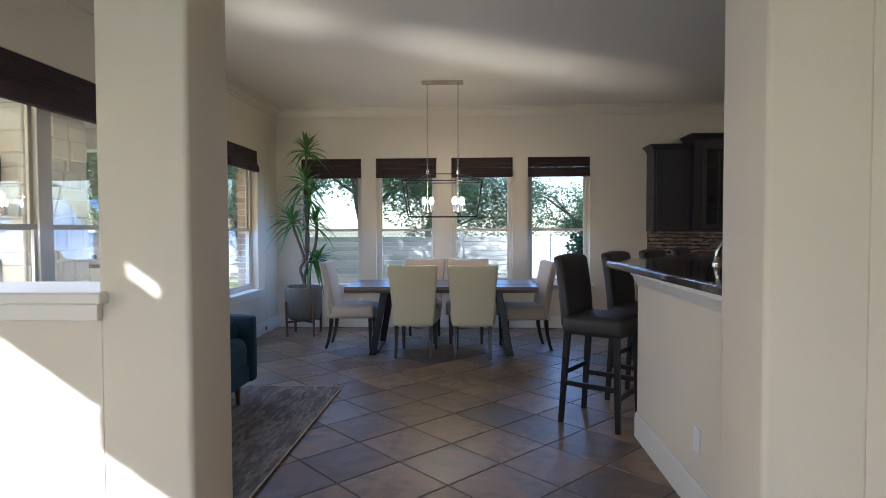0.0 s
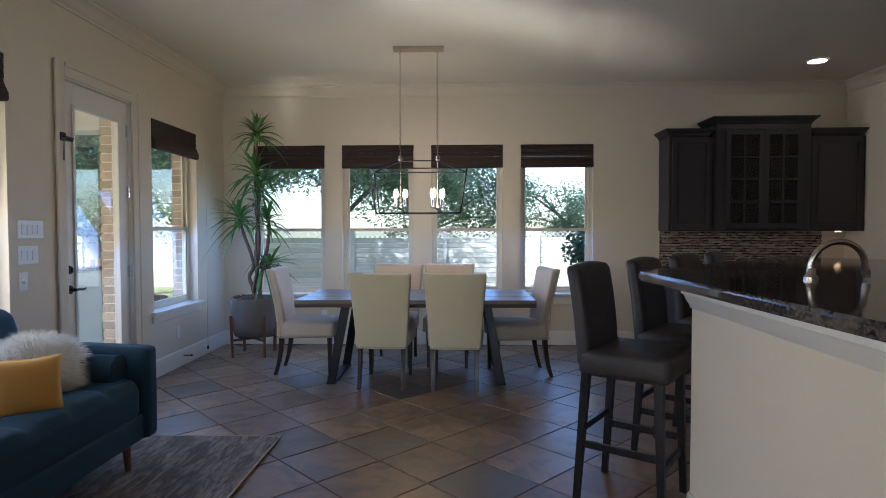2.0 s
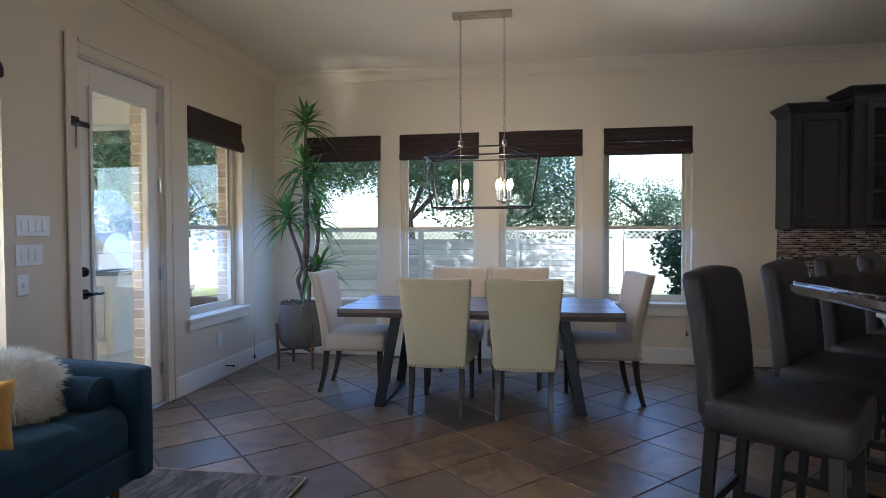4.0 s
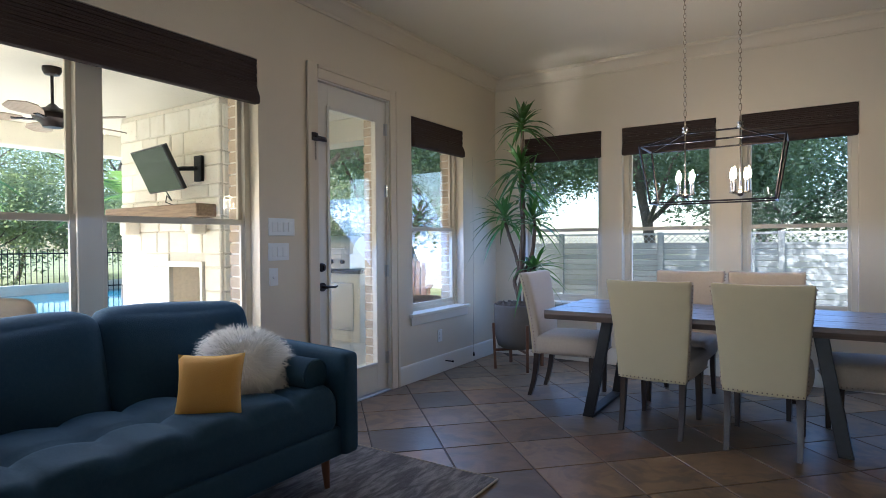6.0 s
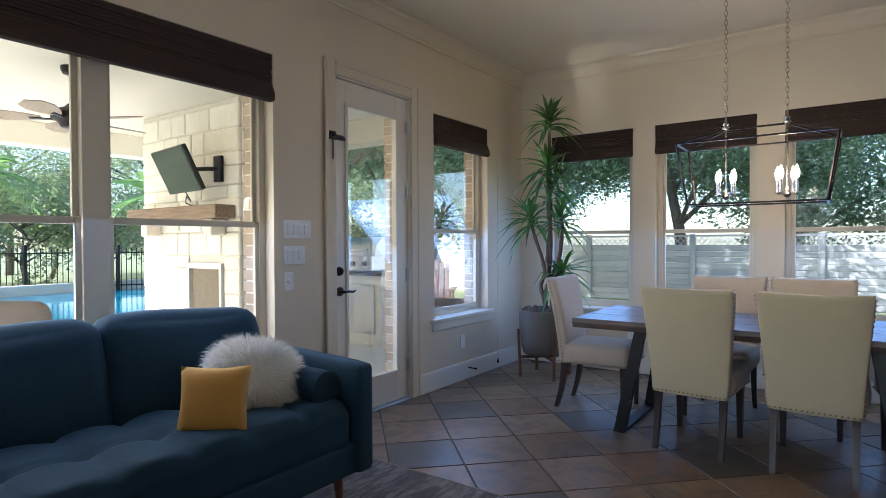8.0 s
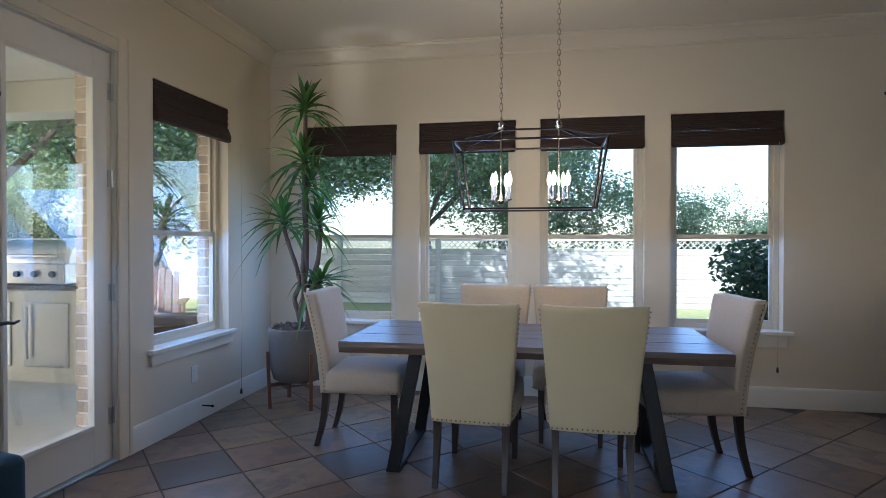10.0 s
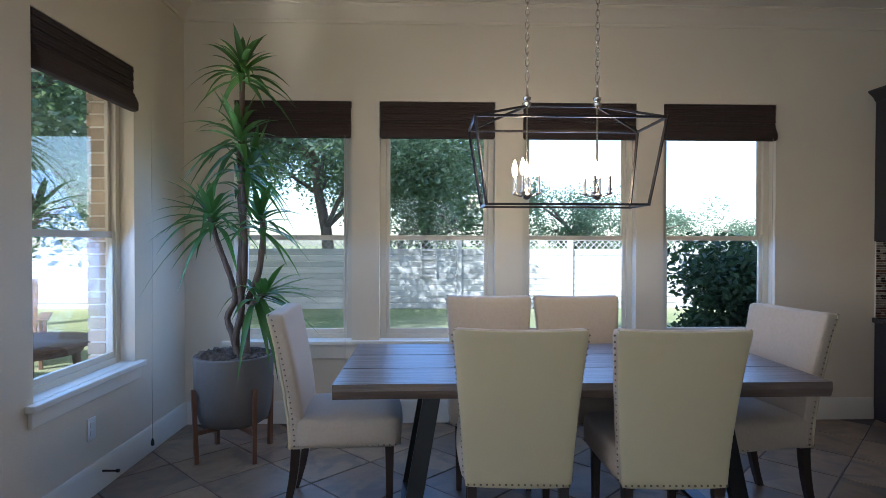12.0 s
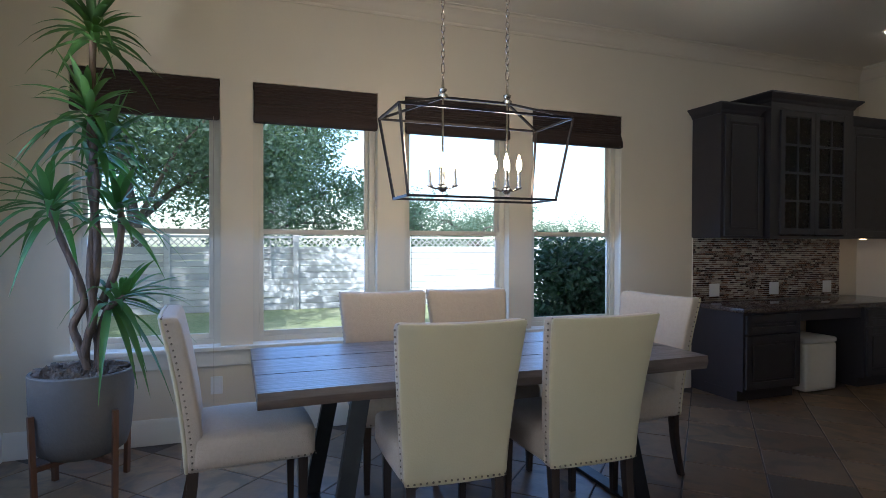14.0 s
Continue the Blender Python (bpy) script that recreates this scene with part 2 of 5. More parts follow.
FENCE = material("grey_fence_board", (0.47, 0.46, 0.43), 0.9, grain=0.4, scale=5, stretch=(0.5, 4, 4), second=(0.32, 0.30, 0.27), vary=0.14, bump=0.3, bump_scale=12)
IRON = material("black_iron", (0.012, 0.012, 0.012), 0.5, 0.2, grain=0.2, scale=20, second=(0.03, 0.025, 0.02))
WATER = material("pool_water", (0.02, 0.22, 0.34), 0.05, grain=0.3, scale=1.2, second=(0.05, 0.34, 0.45), bump=0.35, bump_scale=2.5)
SCREEN = material("tv_screen", (0.006, 0.009, 0.008), 0.10, grain=0.2, scale=3, second=(0.012, 0.016, 0.014))
BLACKPLASTIC = material("black_plastic", (0.012, 0.012, 0.012), 0.4, grain=0.2, scale=20, second=(0.02, 0.02, 0.02))
STEEL = material("stainless_steel", (0.55, 0.55, 0.55), 0.28, 1.0, grain=0.25, scale=10, stretch=(1, 1, 12), second=(0.4, 0.4, 0.4))
WICKER = material("brown_wicker", (0.10, 0.07, 0.05), 0.8, grain=0.8, scale=55, second=(0.28, 0.22, 0.17), bump=1.0, bump_scale=55)
TAUPE = material("taupe_cushion", (0.30, 0.265, 0.24), 0.9, grain=0.2, scale=30, second=(0.24, 0.21, 0.19), bump=0.2, bump_scale=120)
FANWOOD = material("fan_blade_wood", (0.46, 0.37, 0.27), 0.6, grain=0.4, scale=8, stretch=(1, 6, 1), second=(0.2, 0.14, 0.09))
TIMBER = material("mantel_timber", (0.30, 0.205, 0.125), 0.75, grain=0.6, scale=6, stretch=(0.6, 6, 6), second=(0.07, 0.04, 0.022), bump=0.4)
PATIOWOOD = material("brown_patio_wood", (0.24, 0.13, 0.075), 0.6, grain=0.6, scale=8, stretch=(5, 5, 0.7), second=(0.12, 0.06, 0.035), bump=0.2)
OAKLEAF = leaf_material("oak_leaf", (0.14, 0.195, 0.15), (0.075, 0.12, 0.095), 0.5)
SHRUBLEAF = leaf_material("shrub_leaf", (0.055, 0.10, 0.065), (0.03, 0.06, 0.04), 0.3, 0.35)
PALMLEAF = leaf_material("palm_leaf", (0.20, 0.31, 0.14), (0.10, 0.19, 0.08), 0.45)
# lighter leaf copy: glare and haze over the west trees put into the colour
HAZEDLEAF = leaf_material("grey_green_leaf", (0.27, 0.32, 0.24), (0.16, 0.21, 0.15), 0.45)
TREEBARK = material("tree_bark", (0.19, 0.155, 0.125), 0.95, grain=0.6, scale=9, stretch=(2, 2, 0.5), second=(0.05, 0.04, 0.03), bump=0.8, bump_scale=14)
WHITEBOX = material("white_leatherette", (0.72, 0.68, 0.6), 0.55, grain=0.15, scale=8, second=(0.6, 0.56, 0.5), bump=0.1, bump_scale=90)


# ---- building helpers ----
def box(bm, x0, x1, y0, y1, z0, z1, bevel=0.0, seg=2):
    made = bmesh.ops.create_cube(bm, size=1.0)["verts"]
    for v in made:
        v.co = Vector((x0 + (x1 - x0) * (v.co.x + 0.5), y0 + (y1 - y0) * (v.co.y + 0.5), z0 + (z1 - z0) * (v.co.z + 0.5)))
    if bevel:
        edges = list({e for v in made for e in v.link_edges})
        bmesh.ops.bevel(bm, geom=edges, offset=bevel, segments=seg, affect="EDGES", profile=0.5, clamp_overlap=True)
    return bm


def block(*a, **k):
    return box(bmesh.new(), *a, **k)


def tube(bm, pts, radius, seg=8, closed=False):
    """A round bar along a line of points; radius is a number or one for each point."""
    pts = [Vector(p) for p in pts]
    radii = radius if isinstance(radius, (list, tuple)) else [radius] * len(pts)
    rings, side = [], None
    for i, p in enumerate(pts):
        a = pts[i - 1] if i or closed else p
        b = pts[(i + 1) % len(pts)] if i + 1 < len(pts) or closed else p
        way = (b - a).normalized()
        if side is None:
            side = way.orthogonal().normalized()
        side = (side - way * side.dot(way)).normalized()
        up = way.cross(side)
        rings.append([bm.verts.new(p + radii[i] * (math.cos(2 * math.pi * k / seg) * side + math.sin(2 * math.pi * k / seg) * up)) for k in range(seg)])
    for i in range(len(rings) - (0 if closed else 1)):
        r, s = rings[i], rings[(i + 1) % len(rings)]
        for k in range(seg):
            bm.faces.new((r[k], r[(k + 1) % seg], s[(k + 1) % seg], s[k]))
    if not closed:
        bm.faces.new(rings[0][::-1])
        bm.faces.new(rings[-1])
    return bm


def lathe(bm, profile, seg=24, at=(0, 0, 0)):
    """A turned shape from (radius, height) pairs."""
    at, rings = Vector(at), []
    for r, z in profile:
        rings.append([bm.verts.new(at + Vector((r * math.cos(2 * math.pi * k / seg), r * math.sin(2 * math.pi * k / seg), z))) for k in range(seg)])
    for r, s in zip(rings, rings[1:]):
        for k in range(seg):
            bm.faces.new((r[k], r[(k + 1) % seg], s[(k + 1) % seg], s[k]))
    bm.faces.new(rings[0][::-1])
    bm.faces.new(rings[-1])
    return bm


def puff(bm, centre, size, r, swell=0.0, n=7, power=1.0):
    """A soft upholstered block: rounded edges, faces that swell."""
    temp = bmesh.new()
    bmesh.ops.create_cube(temp, size=2.0)
    bmesh.ops.subdivide_edges(temp, edges=list(temp.edges), cuts=n, use_grid_fill=True)
    temp.verts.index_update()
    verts = list(temp.verts)
    half = Vector(size) / 2
    for v in verts:
        t = Vector([math.copysign(1 - (1 - abs(c)) ** 1.6, c) for c in v.co])
        p = Vector([t[i] * half[i] for i in range(3)])
        inner = Vector([max(-(half[i] - r), min(half[i] - r, p[i])) for i in range(3)])
        off = p - inner
        if off.length > 1e-6:
            p = inner + off.normalized() * r
        for i in range(3):
            j, k = (i + 1) % 3, (i + 2) % 3
            p[i] += swell * math.copysign(1, t[i]) * (abs(t[i]) ** 3) * (1 - t[j] ** 2) * (1 - t[k] ** 2)
        v.co = Vector(centre) + p
    made = {v.index: bm.verts.new(v.co) for v in verts}
    for f in temp.faces:
        bm.faces.new([made[v.index] for v in f.verts])
    temp.free()
    return list(made.values())


def prism(bm, outline, z0, z1, bevel=0.0):
    low = [bm.verts.new((x, y, z0)) for x, y in outline]
    high = [bm.verts.new((x, y, z1)) for x, y in outline]
    bm.faces.new(low[::-1])
    bm.faces.new(high)
    for i in range(len(low)):
        j = (i + 1) % len(low)
        bm.faces.new((low[i], low[j], high[j], high[i]))
    if bevel:
        bmesh.ops.bevel(bm, geom=list(bm.edges), offset=bevel, segments=2, affect="EDGES", clamp_overlap=True)
    return bm


def mesh_of(name, bm, mat, smooth=False):
    bmesh.ops.recalc_face_normals(bm, faces=list(bm.faces))
    me = bpy.data.meshes.new(name)
    bm.to_mesh(me)
    bm.free()
    me.materials.append(mat)
    if smooth:
        me.shade_smooth()
        if smooth != "all":
            me.set_sharp_from_angle(angle=radians(40))
    return me


def part(name, bm, mat, parent, label="", smooth=False):
    """One mesh object under a thing, or under a part."""
    ob = new(name, mesh_of(name, bm, mat, smooth))
    ob.parent = parent
    return tagged(ob, label) if label else ob


def thing(name, label, category, group="", at=None):
    ob = new(name)
    ob.empty_display_size = 0.1
    if at is not None:
        ob.matrix_basis = at
    return tagged(ob, label, category, group)


def single(name, bm, mat, label, category, group="", at=None, smooth=False):
    ob = new(name, mesh_of(name, bm, mat, smooth))
    if at is not None:
        ob.matrix_basis = at
    return tagged(ob, label, category, group)


def setting(name, bm, mat, label, smooth=False):
    return tagged(new(name, mesh_of(name, bm, mat, smooth)), label, name.split("_")[0], kind="structure")


# ---- the shell of the house ----
CEIL, WEST, NORTH, EAST, SOUTH = 3.075, -2.78, 8.32, 4.57, -2.6
FAR_OPEN = [(-2.42 + i * 1.065, -1.56 + i * 1.065, 0.612, 2.385) for i in range(4)]
BIG_OPEN, DOOR_OPEN, SIDE_OPEN, FOYER_OPEN = (3.0, 5.01, 0.625, 2.465), (5.525, 6.385, 0.0, 2.47), (6.70, 7.60, 0.612, 2.403), (-1.65, 0.89, 0.65, 2.655)
SOUTH_OPEN = [(-1.9, -0.1, 0.3, 2.6), (0.5, 2.3, 0.3, 2.6)]


def wall_with_openings(bm, axis, c0, c1, a0, a1, z0, z1, openings):
    cuts = sorted({a0, a1, *(o[0] for o in openings), *(o[1] for o in openings)})
    for p, q in zip(cuts, cuts[1:]):
        spans = [(z0, z1)]
        for o in openings:
            if o[0] <= p and q <= o[1]:
                spans = [(z0, o[2]), (o[3], z1)]
        for lo, hi in spans:
            if hi - lo > 1e-4:
                box(bm, *((c0, c1, p, q) if axis == "x" else (p, q, c0, c1)), lo, hi)
    bmesh.ops.remove_doubles(bm, verts=list(bm.verts), dist=1e-5)
    return bm


setting("wall_west", wall_with_openings(bmesh.new(), "x", WEST - 0.14, WEST, SOUTH, NORTH, 0, CEIL, [BIG_OPEN, DOOR_OPEN, SIDE_OPEN, FOYER_OPEN]), WALL, "beige painted plaster wall with windows and a door")
setting("wall_north", wall_with_openings(bmesh.new(), "y", NORTH, NORTH + 0.14, WEST - 0.14, EAST + 0.14, 0, CEIL, FAR_OPEN), WALL, "beige painted plaster wall with four windows")
setting("wall_east", block(EAST, EAST + 0.14, SOUTH, NORTH, 0, CEIL), WALL, "plain beige painted plaster wall")
setting("wall_south", wall_with_openings(bmesh.new(), "y", SOUTH - 0.14, SOUTH, WEST - 0.14, EAST + 0.14, 0, CEIL, SOUTH_OPEN), WALL, "beige painted plaster wall of the entry")
setting("ceiling", block(WEST - 0.3, EAST + 0.3, SOUTH - 0.3, NORTH + 0.3, CEIL, CEIL + 0.2), CEILING, "smooth off-white painted ceiling")

# columns and half walls between the entry and the dining room
for n, (x0, x1) in enumerate(((-1.158, -0.868), (0.838, 1.14))):
    setting(f"column_{n + 1}", block(x0, x1, 2.012, 2.312, 0, CEIL, bevel=0.02, seg=3), WALL, "square beige plaster column with rounded corners", True)
setting("wall_half", block(WEST, -1.148, 2.0125, 2.3115, 0, 1.153), WALL, "low beige plaster half wall")
half_sill = setting("sill_half", block(WEST, -1.123, 1.967, 2.347, 1.153, 1.188, bevel=0.006), TRIM, "white painted wooden sill on the half wall")
part("apron", block(WEST, -1.143, 1.987, 2.0115, 1.10, 1.1525, bevel=0.004), TRIM, half_sill)
# added full-height wall: keeps the entry's light out of the kitchen
setting("wall_kitchen", block(1.13, EAST, 2.0125, 2.3115, 0, CEIL), WALL, "plain beige plaster wall added to block entry light from the kitchen")


def profile_run(bm, axis, at, sign, a0, a1, profile):
    """A moulding along a wall: profile gives (out from the wall, height)."""
    def place(a, out, z):
        return (at + sign * out, a, z) if axis == "x" else (a, at + sign * out, z)
    ends = [[bm.verts.new(place(a, o, z)) for o, z in profile] for a in (a0, a1)]
    k = len(profile)
    for i in range(k):
        j = (i + 1) % k
        bm.faces.new((ends[0][i], ends[0][j], ends[1][j], ends[1][i]))
    bm.faces.new(ends[0][::-1])
    bm.faces.new(ends[1])


CROWN = [(0, CEIL - 0.125), (0.012, CEIL - 0.125), (0.016, CEIL - 0.105), (0.03, CEIL - 0.095), (0.045, CEIL - 0.065), (0.075, CEIL - 0.035), (0.095, CEIL - 0.028), (0.10, CEIL - 0.012), (0.115, CEIL - 0.008), (0.115, CEIL), (0, CEIL)]
BASE = [(0, 0), (0.016, 0), (0.016, 0.125), (0.013, 0.14), (0.013, 0.15), (0.006, 0.165), (0, 0.165)]
for n, (axis, at, sign, a0, a1) in enumerate((("x", WEST, 1, SOUTH, NORTH), ("y", NORTH, -1, WEST + 0.001, EAST - 0.001), ("x", EAST, -1, SOUTH, NORTH))):
    bm = bmesh.new()
    profile_run(bm, axis, at, sign, a0, a1, CROWN)
    setting(f"trim_crown_{n + 1}", bm, WALL, "beige painted crown moulding", True)
for n, (axis, at, sign, a0, a1) in enumerate((("x", WEST, 1, SOUTH, 5.425), ("x", WEST, 1, 6.485, NORTH), ("y", NORTH, -1, WEST + 0.016, 2.40), ("x", EAST, -1, SOUTH, 7.74),
                                              ("y", 2.012, -1, WEST, -0.868), ("x", -0.868, 1, 1.992, 2.332), ("x", 0.838, -1, 1.992, 2.332))):
    bm = bmesh.new()
    profile_run(bm, axis, at, sign, a0, a1, BASE)
    setting(f"baseboard_{n + 1}", bm, TRIM, "white painted baseboard", True)


# ---- windows ----
def window(name, axis, wall, sign, opening, mullions=(), rail=1.376, sill=True):
    """A white double-hung window in its opening: frame, meeting rail, panes, sill and apron. sign: towards the room."""
    a0, a1, z0, z1 = opening
    win = tagged(new(name), "tan double-hung window with two panes and white sill", "window", kind="structure")

    def put(bm, p, q, d0, d1, lo, hi, bevel=0.004):
        lo_d, hi_d = sorted((wall - sign * d0, wall - sign * d1))
        box(bm, *((lo_d, hi_d, p, q) if axis == "x" else (p, q, lo_d, hi_d)), lo, hi, bevel)
        return bm
    f = 0.045
    bm = bmesh.new()
    put(bm, a0, a0 + f, 0.085, 0.139, z0, z1)
    put(bm, a1 - f, a1, 0.085, 0.139, z0, z1)
    put(bm, a0 + f, a1 - f, 0.087, 0.139, z1 - f, z1)
    put(bm, a0 + f, a1 - f, 0.087, 0.139, z0, z0 + 0.04)
    for m in mullions:
        put(bm, m - 0.062, m + 0.062, 0.075, 0.139, z0 + 0.04, z1 - f)
    part("window_frame", bm, SASH, win, "tan vinyl window frame")
    edges = [a0 + f] + [v for m in mullions for v in (m - 0.062, m + 0.062)] + [a1 - f]
    for p, q in zip(edges[::2], edges[1::2]):
        s = 0.028
        for lo, hi, d in ((z0 + 0.04, rail + 0.018, 0.092), (rail - 0.018, z1 - f, 0.116)):
            bm = bmesh.new()
            put(bm, p, p + s, d, d + 0.022, lo, hi, 0.003)
            put(bm, q - s, q, d, d + 0.022, lo, hi, 0.003)
            put(bm, p + s, q - s, d, d + 0.022, lo, lo + 0.036, 0.003)
            put(bm, p + s, q - s, d, d + 0.022, hi - 0.036, hi, 0.003)
            sash = part("sash", bm, SASH, win)
            pane = part("pane", put(bmesh.new(), p + s, q - s, d + 0.009, d + 0.013, lo + 0.036, hi - 0.036, 0), PANE, sash, "clear window glass")
            pane.visible_shadow = False
    if sill:
        bm = put(bmesh.new(), a0 - 0.06, a1 + 0.06, 0.0, -0.045, z0 - 0.03, z0 + 0.004, 0.006)
        put(bm, a0 + 0.001, a1 - 0.001, 0.086, 0.0, z0 - 0.028, z0 + 0.004, 0)
        part("window_sill", bm, TRIM, win, "white painted window sill")
        part("apron", put(bmesh.new(), a0 - 0.04, a1 + 0.04, 0.0, -0.02, z0 - 0.105, z0 - 0.031, 0.005), TRIM, win)
    return win


for n, o in enumerate(FAR_OPEN):
    window(f"window_{n + 1}", "y", NORTH, -1, o, sill=False)
window("window_5", "x", WEST, 1, BIG_OPEN, mullions=(4.008,), rail=1.402)
window("window_6", "x", WEST, 1, SIDE_OPEN, rail=1.386)
window("window_7", "x", WEST, 1, FOYER_OPEN, mullions=(-0.40,))
# unseen windows added behind the entry to light the columns
for n, o in enumerate(SOUTH_OPEN):
    window(f"window_{n + 8}", "y", SOUTH, 1, o)
# one continuous ledge under the four far windows
s = setting("sill_north", block(-2.50, 1.70, NORTH - 0.05, NORTH - 0.001, 0.584, 0.615, bevel=0.006), TRIM, "long white painted ledge under the four windows")
part("apron", block(-2.46, 1.66, NORTH - 0.022, NORTH - 0.001, 0.482, 0.5835, bevel=0.005), TRIM, s)
for i, o in enumerate(FAR_OPEN):
    part("sill_board", block(o[0] + 0.001, o[1] - 0.001, NORTH, NORTH + 0.084, 0.587, 0.616), TRIM, s)


def roman_shade(axis, wall, sign, a0, a1, top, drop, group="woven shades over the windows"):
    """A folded-up woven shade: a ribbed face and a stack of folds at its foot."""
    ob = thing("roman_shade", "dark brown woven roman shade, drawn up over the window", "window shade", group)
    def put(bm, p, q, d0, d1, lo, hi, bevel):
        lo_d, hi_d = sorted((wall + sign * d0, wall + sign * d1))
        box(bm, *((lo_d, hi_d, p, q) if axis == "x" else (p, q, lo_d, hi_d)), lo, hi, bevel)
        return bm
    part("headrail", put(bmesh.new(), a0, a1, -0.06, -0.004, top - 0.04, top, 0.003), BLIND, ob)
    count = 12
    for k in range(count):
        z = top - 0.004 - (drop - 0.07) * k / count
        wob = 0.003 * math.sin(2.1 * k)
        part("woven_band", put(bmesh.new(), a0 + 0.002, a1 - 0.002, -0.014 + wob, 0.004 + wob, z - (drop - 0.07) / count + 0.0015, z, 0.003), BLIND, ob)
    for k in range(3):
        lo = top - drop + 0.022 * k
        part("fold", put(bmesh.new(), a0 + 0.001 * k, a1 - 0.001 * k, -0.02, 0.038 - 0.009 * k, lo, lo + 0.07, 0.016), BLIND, ob, smooth=True)
    return ob


for o in FAR_OPEN:
    roman_shade("y", NORTH, -1, o[0] + 0.004, o[1] - 0.004, 2.383, 0.275)
roman_shade("x", WEST, 1, BIG_OPEN[0] + 0.004, BIG_OPEN[1] - 0.004, 2.463, 0.30)
roman_shade("x", WEST, 1, SIDE_OPEN[0] + 0.004, SIDE_OPEN[1] - 0.004, 2.401, 0.275)
# added unseen entry shades: their gaps cut the sun patches on half wall and column
roman_shade("x", WEST, 1, 0.165, 0.88, 2.65, 0.685, "woven shades in the entry")
roman_shade("x", WEST, 1, -1.64, -0.07, 2.65, 0.815, "woven shades in the entry")
roman_shade("x", WEST, 1, -0.068, 0.05, 2.445, 0.61, "woven shades in the entry")
roman_shade("x", WEST, 1, 0.052, 0.158, 2.65, 0.815, "woven shades in the entry")

# ---- the glazed patio door ----
door = tagged(new("door_1"), "white patio door with one tall glass pane, closed", "door", kind="structure")
door.location.y = -0.015
y0, y1, dz0, dz1 = 5.557, 6.383, 0.018, 2.452
bm = bmesh.new()
for p, q, lo, hi in ((y0, 5.69, dz0, dz1), (6.245, y1, dz0, dz1), (5.69, 6.245, 2.275, dz1), (5.69, 6.245, dz0, 0.25)):
    box(bm, WEST - 0.075, WEST - 0.03, p, q, lo, hi, 0.002)
slab = part("door_leaf", bm, TRIM, door, "white painted door leaf")
bm = bmesh.new()
for p, q, lo, hi in ((5.672, 5.70, 0.232, 2.293), (6.235, 6.263, 0.232, 2.293), (5.70, 6.235, 2.265, 2.293), (5.70, 6.235, 0.232, 0.26)):
    box(bm, WEST - 0.03, WEST - 0.018, p, q, lo, hi, 0.005)
part("glazing_bead", bm, TRIM, slab)
pane = part("pane", block(WEST - 0.056, WEST - 0.050, 5.69, 6.245, 0.25, 2.275), PANE, slab, "clear door glass")
pane.visible_shadow = False
bm = bmesh.new()
box(bm, WEST - 0.139, WEST, 5.5405, y0 - 0.003, 0, 2.47)
box(bm, WEST - 0.139, WEST, y1 + 0.003, 6.3995, 0, 2.47)
box(bm, WEST - 0.139, WEST, y0 - 0.003, y1 + 0.003, dz1 + 0.003, 2.4695)
part("door_frame", bm, TRIM, door)
bm = bmesh.new()
for p, q, lo, hi in ((5.445, 5.548, 0, 2.565), (6.392, 6.495, 0, 2.565), (5.548, 6.392, 2.462, 2.565)):
    box(bm, WEST, WEST + 0.018, p, q, lo, hi, 0.006)
    box(bm, WEST + 0.0005, WEST + 0.026, p + (0 if p < 5.5 else (q - p - 0.03 if p > 6.3 else 0)), (p + 0.03 if p < 5.5 else q), (lo if q - p < 0.5 else hi - 0.03), hi, 0.006)
part("door_casing", bm, WALL, door)
part("threshold", block(WEST - 0.139, WEST + 0.01, y0, y1, 0.0, 0.016, bevel=0.004), STEEL, door, "pale metal threshold")
for z in (0.28, 1.02, 1.70, 2.22):
    bm = tube(bmesh.new(), [(WEST - 0.022, y1 + 0.003, z - 0.05), (WEST - 0.022, y1 + 0.003, z + 0.05)], 0.009, 8)
    box(bm, WEST - 0.029, WEST - 0.026, y1 - 0.03, y1, z - 0.05, z + 0.05)
    part("hinge", bm, STEEL, door)
bm = tube(bmesh.new(), [(WEST - 0.029, 5.612, 0.935), (WEST - 0.018, 5.612, 0.935)], 0.033, 20)
tube(bm, [(WEST - 0.018, 5.612, 0.935), (WEST + 0.025, 5.612, 0.935)], 0.012, 10)
tube(bm, [(WEST + 0.025, 5.605, 0.935), (WEST + 0.028, 5.65, 0.937), (WEST + 0.027, 5.69, 0.930), (WEST + 0.024, 5.72, 0.938)], [0.011, 0.009, 0.008, 0.006], 10)
part("lever_handle", bm, BRONZE, door, "dark bronze lever handle", True)
bm = tube(bmesh.new(), [(WEST - 0.029, 5.612, 1.08), (WEST - 0.012, 5.612, 1.08)], [0.034, 0.028], 20)
box(bm, WEST - 0.012, WEST + 0.004, 5.606, 5.618, 1.062, 1.098, 0.003)
part("deadbolt", bm, BRONZE, door, "dark bronze deadbolt", True)
bm = block(WEST + 0.018, WEST + 0.03, 5.475, 5.535, 2.0, 2.06, bevel=0.004)
box(bm, WEST - 0.028, WEST - 0.012, 5.56, 5.67, 2.015, 2.04, 0.004)
tube(bm, [(WEST + 0.03, 5.505, 2.03), (WEST + 0.045, 5.505, 2.03), (WEST + 0.04, 5.59, 2.03), (WEST - 0.01, 5.66, 2.03)], 0.006, 8)
part("security_latch", bm, BRONZE, door, "dark swing-bar door guard", True)
bm = bmesh.new()
